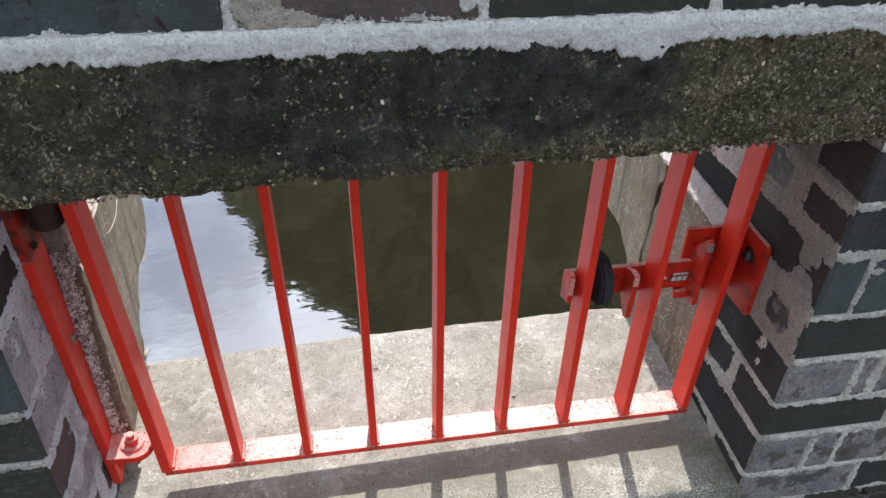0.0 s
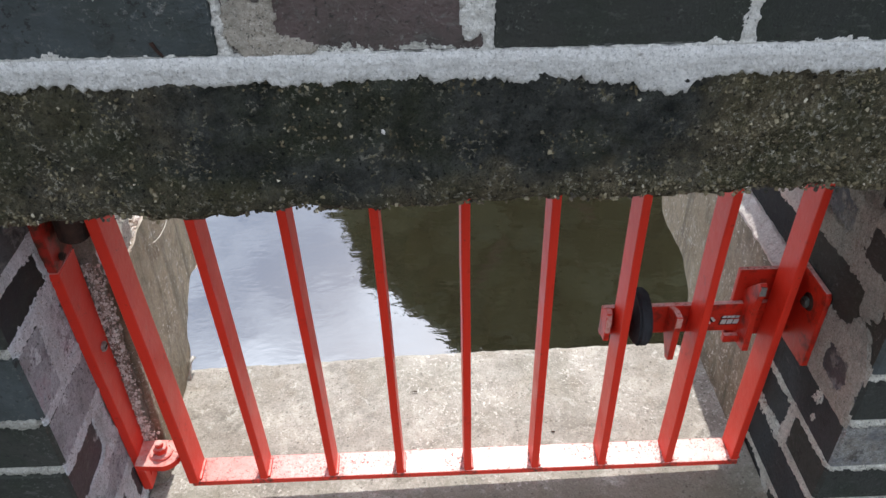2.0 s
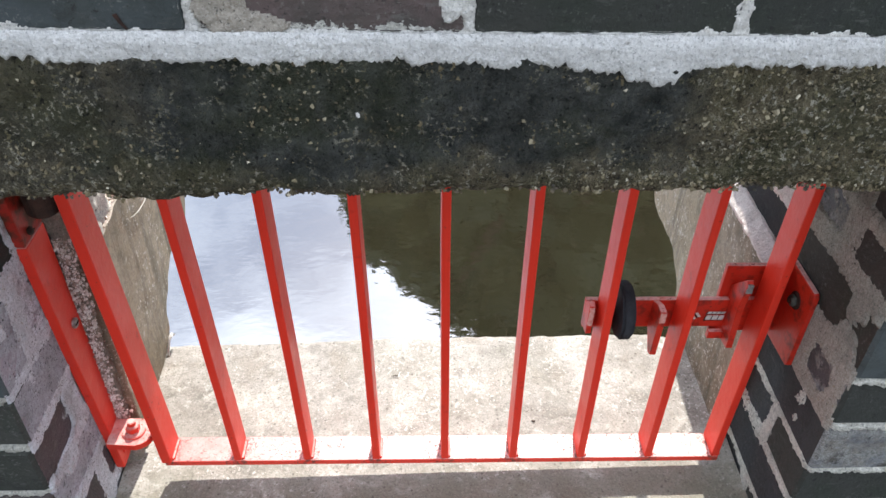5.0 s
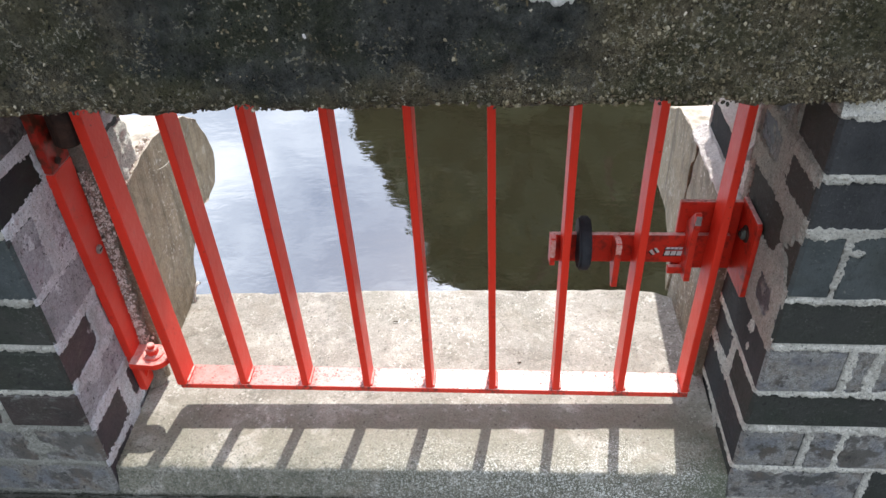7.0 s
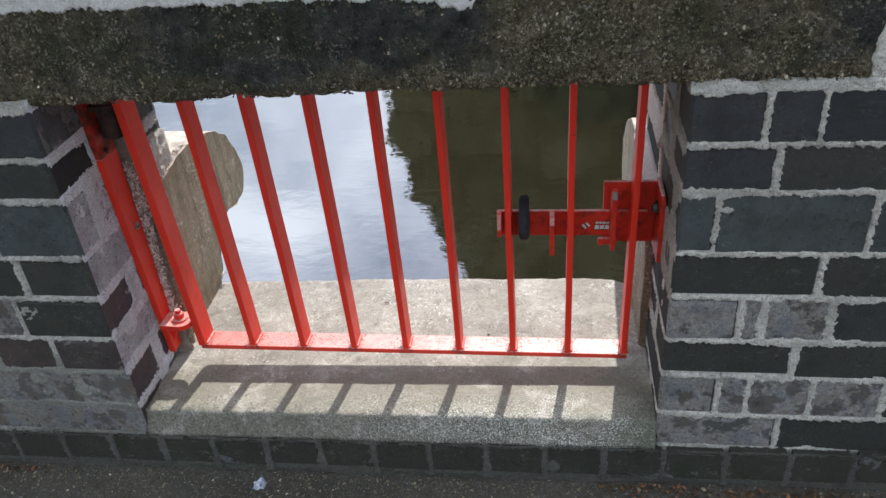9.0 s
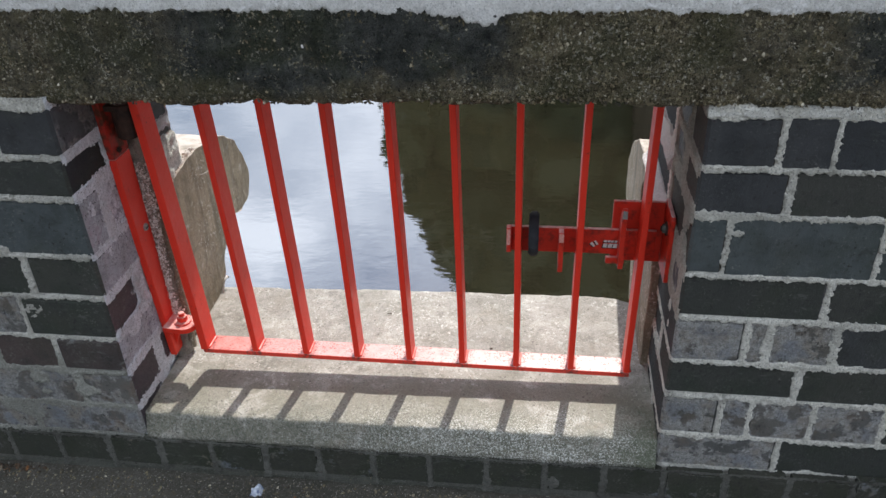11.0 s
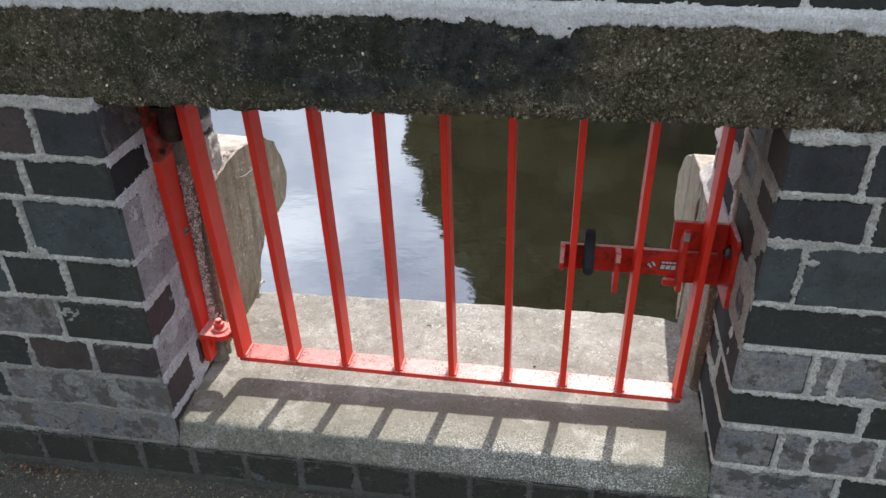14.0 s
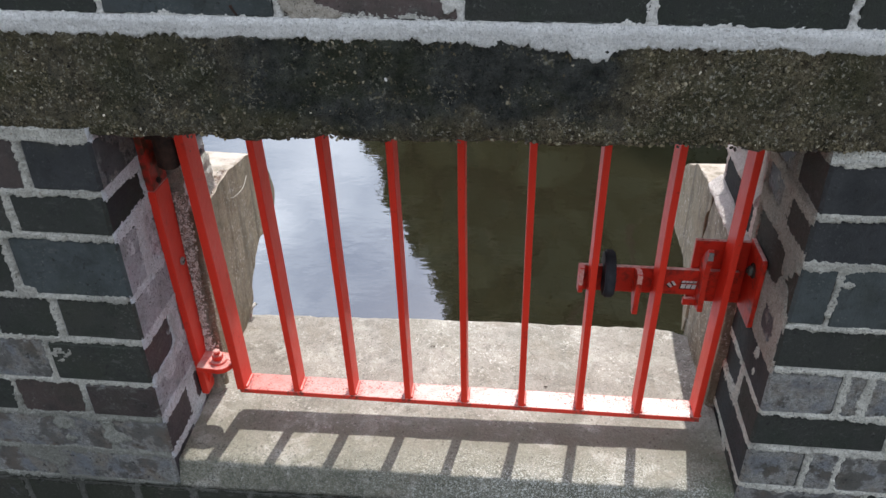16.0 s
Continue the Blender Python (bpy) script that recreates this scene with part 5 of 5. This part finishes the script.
def pier(levels, courses, looks, face, s, y0, far, parent, tone, jamb):
    """The courses of one pier, from its jamb outwards (s: +1 to the right), with the bricks of the jamb behind each corner brick."""
    laid = []
    for k, (js, ls) in enumerate(zip(courses, looks)):
        z1, z0 = levels[k] - JOINT, levels[k + 1] + JOINT
        js = list(js)
        while abs(js[-1]) < far - 0.25:
            js.append(js[-1] + s * (0.222 if (k + len(js)) % 2 else 0.112))
        edges = [face] + js + [s * far]
        first = abs(js[0] - face)
        deep, side = jamb[k]
        for i, (a, b) in enumerate(zip(edges, edges[1:])):
            a2, b2 = (a if i == 0 else a + s * JOINT), b - s * JOINT
            look_ = ls[min(i, len(ls) - 1)] if i < len(ls) else random.choice((BRICK_DARK, BRICK_DARK, BRICK_BLUE))
            depth = deep if i == 0 else 0.09
            laid.append((-abs(b2 - face), deep if i == 0 else -abs(a2 - face), z0, z1))
            y = y0 + random.uniform(-0.0008, 0.0008) - (0.0008 if i == 0 else 0)
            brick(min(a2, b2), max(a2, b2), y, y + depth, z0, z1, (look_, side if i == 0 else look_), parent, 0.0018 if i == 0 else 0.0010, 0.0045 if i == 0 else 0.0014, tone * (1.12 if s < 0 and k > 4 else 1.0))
        y = deep + 0.014
        for d in ((0.206,) if deep > 0.2 else (0.198 - deep if s > 0 and k == 0 else 0.212 - deep, 0.206)):
            e = min(y + d, (DEPTH if s > 0 else 0.352) - 0.002)
            a, b = sorted((face + s * random.uniform(-0.001, 0.003), face + s * 0.10))
            rear = y > 0.2
            top = 0.631 if s > 0 and k == 2 and rear else z1
            laid.append((y - y0, e - y0, z0, top))
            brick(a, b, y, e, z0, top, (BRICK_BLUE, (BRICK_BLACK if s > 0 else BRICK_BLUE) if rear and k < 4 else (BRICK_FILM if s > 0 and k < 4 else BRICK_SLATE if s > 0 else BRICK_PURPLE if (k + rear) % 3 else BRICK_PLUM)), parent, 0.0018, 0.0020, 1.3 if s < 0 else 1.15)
            y = e + 0.014
    return laid


right_laid = pier(R_LEVELS, R_JOINTS, R_LOOK, RIGHT, 1, 0.0, 1.28, WALL_R, 1.0, JAMB_R)
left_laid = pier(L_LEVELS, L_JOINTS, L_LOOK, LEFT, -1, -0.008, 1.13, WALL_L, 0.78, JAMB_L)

# beside the lintel
for x0, x1, look_ in ((0.720, 0.930, BRICK_DARK), (0.945, 1.16, BRICK_DARK)):
    right_laid += [(RIGHT - x1, RIGHT - x0, 0.826, 0.880), (RIGHT - x1 - 0.02, RIGHT - x0 - 0.02, 0.896, 0.950)]
    brick(x0, x1, 0.0, 0.09, 0.826, 0.880, (look_, look_), WALL_R)
    brick(x0 + 0.02, x1 + 0.02, 0.0, 0.09, 0.896, 0.950, (look_, look_), WALL_R)
for x0, x1 in ((-1.145, -0.962),):
    left_laid += [(x0 - LEFT, x1 - LEFT, 0.826, 0.880), (x0 - LEFT, x1 - LEFT, 0.896, 0.950)]
    brick(x0, x1, 0.0, 0.09, 0.826, 0.880, (BRICK_BROWN, BRICK_BROWN), WALL_L)
    brick(x0, x1, 0.0, 0.09, 0.896, 0.950, (BRICK_DARK, BRICK_DARK), WALL_L)

right_laid.append((RIGHT - 0.696, 0.6, 0.828, 1.0))
left_laid.append((-0.945 - LEFT, 0.6, 0.828, 1.0))
joints(RIGHT - 1.285, 0.0, 0.140, 0.968, right_laid, round_corner(RIGHT, 1, 0.0), WALL_R, 1.0, 2, ((RIGHT - 0.546, 0.634, 0.010, 0.008),))
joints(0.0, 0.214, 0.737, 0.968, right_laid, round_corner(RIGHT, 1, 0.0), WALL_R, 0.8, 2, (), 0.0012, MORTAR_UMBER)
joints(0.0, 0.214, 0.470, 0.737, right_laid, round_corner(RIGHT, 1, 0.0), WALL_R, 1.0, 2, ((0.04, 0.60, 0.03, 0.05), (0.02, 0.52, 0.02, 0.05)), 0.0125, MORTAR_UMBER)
# Rear joints take the same pink so that they read as lit.
joints(0.214, DEPTH - 0.006, 0.470, 0.968, right_laid, round_corner(RIGHT, 1, 0.0), WALL_R, 1.0, 2, (), 0.0046, MORTAR_SUNLIT)
joints(0.0, DEPTH - 0.006, 0.140, 0.470, right_laid, round_corner(RIGHT, 1, 0.0), WALL_R, 1.0, 2, ((0.07, 0.44, 0.02, 0.03),), 0.0022)
joints(-1.135 - LEFT, 0.0, 0.338, 0.828, left_laid, round_corner(LEFT, -1, -0.008), WALL_L, 0.80, 5, ((-0.645 - LEFT, 0.557, 0.014, 0.008), (-0.62 - LEFT, 0.43, 0.03, 0.02)))
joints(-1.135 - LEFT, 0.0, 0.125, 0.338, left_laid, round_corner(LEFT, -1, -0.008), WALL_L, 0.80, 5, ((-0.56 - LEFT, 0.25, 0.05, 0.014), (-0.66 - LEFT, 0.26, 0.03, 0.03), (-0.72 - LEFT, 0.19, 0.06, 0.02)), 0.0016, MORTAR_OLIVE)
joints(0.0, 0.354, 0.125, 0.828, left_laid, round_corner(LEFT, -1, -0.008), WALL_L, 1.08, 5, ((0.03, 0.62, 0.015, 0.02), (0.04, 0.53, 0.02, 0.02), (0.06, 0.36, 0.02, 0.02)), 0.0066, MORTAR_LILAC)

# above the lintel
above_laid = []
ABOVE = {-3: BRICK_DARK, -2: BRICK_DARK, -1: BRICK_BLUE, 0: BRICK_RED, 1: BRICK_DARK, 2: BRICK_DARK}
for course in range(3):
    z0 = 0.980 + 0.081 * course
    shift = 0.016 if course % 2 == 0 else 0.125
    for k in range(-5, 6):
        x0, x1 = shift + 0.2205 * (k - 1) + 0.0040, shift + 0.2205 * k - 0.0040
        look_ = ABOVE.get(k, BRICK_DARK) if course == 0 else random.choice((BRICK_DARK, BRICK_DARK, BRICK_BLUE, BRICK_BROWN))
        above_laid.append((x0, x1, z0, z0 + 0.068))
        brick(max(x0, -1.145), min(x1, 1.29), random.uniform(-0.001, 0.001), 0.09, z0, z0 + 0.068, (look_, look_), WALL_T, 0.0009)
joints(-1.14, 1.29, 0.968, TOP - 0.082, above_laid, flat_front(0.0), WALL_T, 1.0, 9, ((-0.297, 1.030, 0.012, 0.026), (-0.51, 1.035, 0.014, 0.022), (0.000, 1.012, 0.011, 0.028)), 0.0, MORTAR_LIME)
joints(-0.235, -0.095, 0.976, 1.056, [(-1.0, 1.0, 0.94 + 0.004 * k, 0.964 + 0.004 * k) for k in range(30)], flat_front(-0.0008), WALL_T, 0.82, 31, ((-0.180, 1.004, 0.026, 0.030), (-0.152, 0.986, 0.030, 0.010), (-0.172, 1.038, 0.034, 0.012)), 0.0, MORTAR_WARM)
part("crack", prism([(-0.262, 0.993), (-0.259, 0.994), (-0.256, 0.987), (-0.2525, 0.9815), (-0.2535, 0.9805), (-0.258, 0.986)], "y", -0.0034, 0.004), RUST, WALL_T, "small dark crack in a brick")

# headers of the plinth
for k in range(-10, 12):
    x = -0.035 + 0.1055 * k
    z = 0.011 + fall(x) * 0.9
    brick(x + 0.0048, x + 0.1055 - 0.0048, -0.0165 + random.uniform(-0.001, 0.001), 0.08, 0.072 + z, 0.136 + z, (BRICK_DAMP, BRICK_DAMP), PLINTH, 0.0012)

heads = [(-0.035 + 0.1055 * k + 0.0048, -0.035 + 0.1055 * (k + 1) - 0.0048, 0.055, 0.147) for k in range(-10, 12)]
joints(-1.08, 1.22, 0.068, 0.152, heads, lambda u, z, out: np.stack([u, -0.0155 - out, z + 0.9 * 0.018 * u], 1), PLINTH, 0.34, 21, ((0.30, 0.10, 0.012, 0.02), (-0.25, 0.12, 0.012, 0.02)), 0.0, MORTAR_OLIVE)

# the wall further on, and its top course
for parent, x0, x1 in ((FAR_WALLS[0], -3.2, -1.15), (FAR_WALLS[1], 1.30, 3.2)):
    first, n = None, int((x1 - x0) / 0.2225)
    for course in range(15):
        for k in range(n - course % 2):
            x = x0 + 0.01 + 0.2225 * k + 0.11 * (course % 2)
            if first is None:
                first = brick(x, x + 0.211, -0.001, 0.09, 0.075, 0.146, (BRICK_DARK, BRICK_DARK), parent, 0.0009)
                home = first.location.copy()
            else:
                ob = new("brick", first.data)
                ob.parent, ob.location = parent, home + Vector((x - x0 - 0.01, 0, 0.0815 * course))
# brick on edge along the wall's top, and the back of the wall
def lay(first, spots, parent):
    home = first.location.copy()
    for d in spots:
        ob = new("brick", first.data)
        ob.parent, ob.location = parent, home + Vector(d)


for parent, x0, x1 in ((WALL_T, -1.15, 1.30), (FAR_WALLS[0], -3.2, -1.15), (FAR_WALLS[1], 1.30, 3.2)):
    n = int((x1 - x0) / 0.0785)
    edge_brick = brick(x0 + 0.004, x0 + 0.0745, 0.002, 0.220, TOP - 0.077, TOP + 0.004, (BRICK_DARK, BRICK_DARK), parent, 0.0009)
    lay(edge_brick, [(0.0785 * k, 0.2265 * j, 0) for k in range(n) for j in (0, 1) if k or j], parent)
    m = int((x1 - x0) / 0.2225)
    low = 4 if parent is WALL_T else 15
    back_brick = brick(x0 + 0.006, x0 + 0.217, 0.372, 0.4585, TOP - 0.153, TOP - 0.084, (BRICK_DARK, BRICK_DARK), parent, 0.0009)
    lay(back_brick, [(0.2225 * k + 0.11 * (c % 2), 0, -0.081 * c) for c in range(low) for k in range(m - c % 2) if k or c], parent)
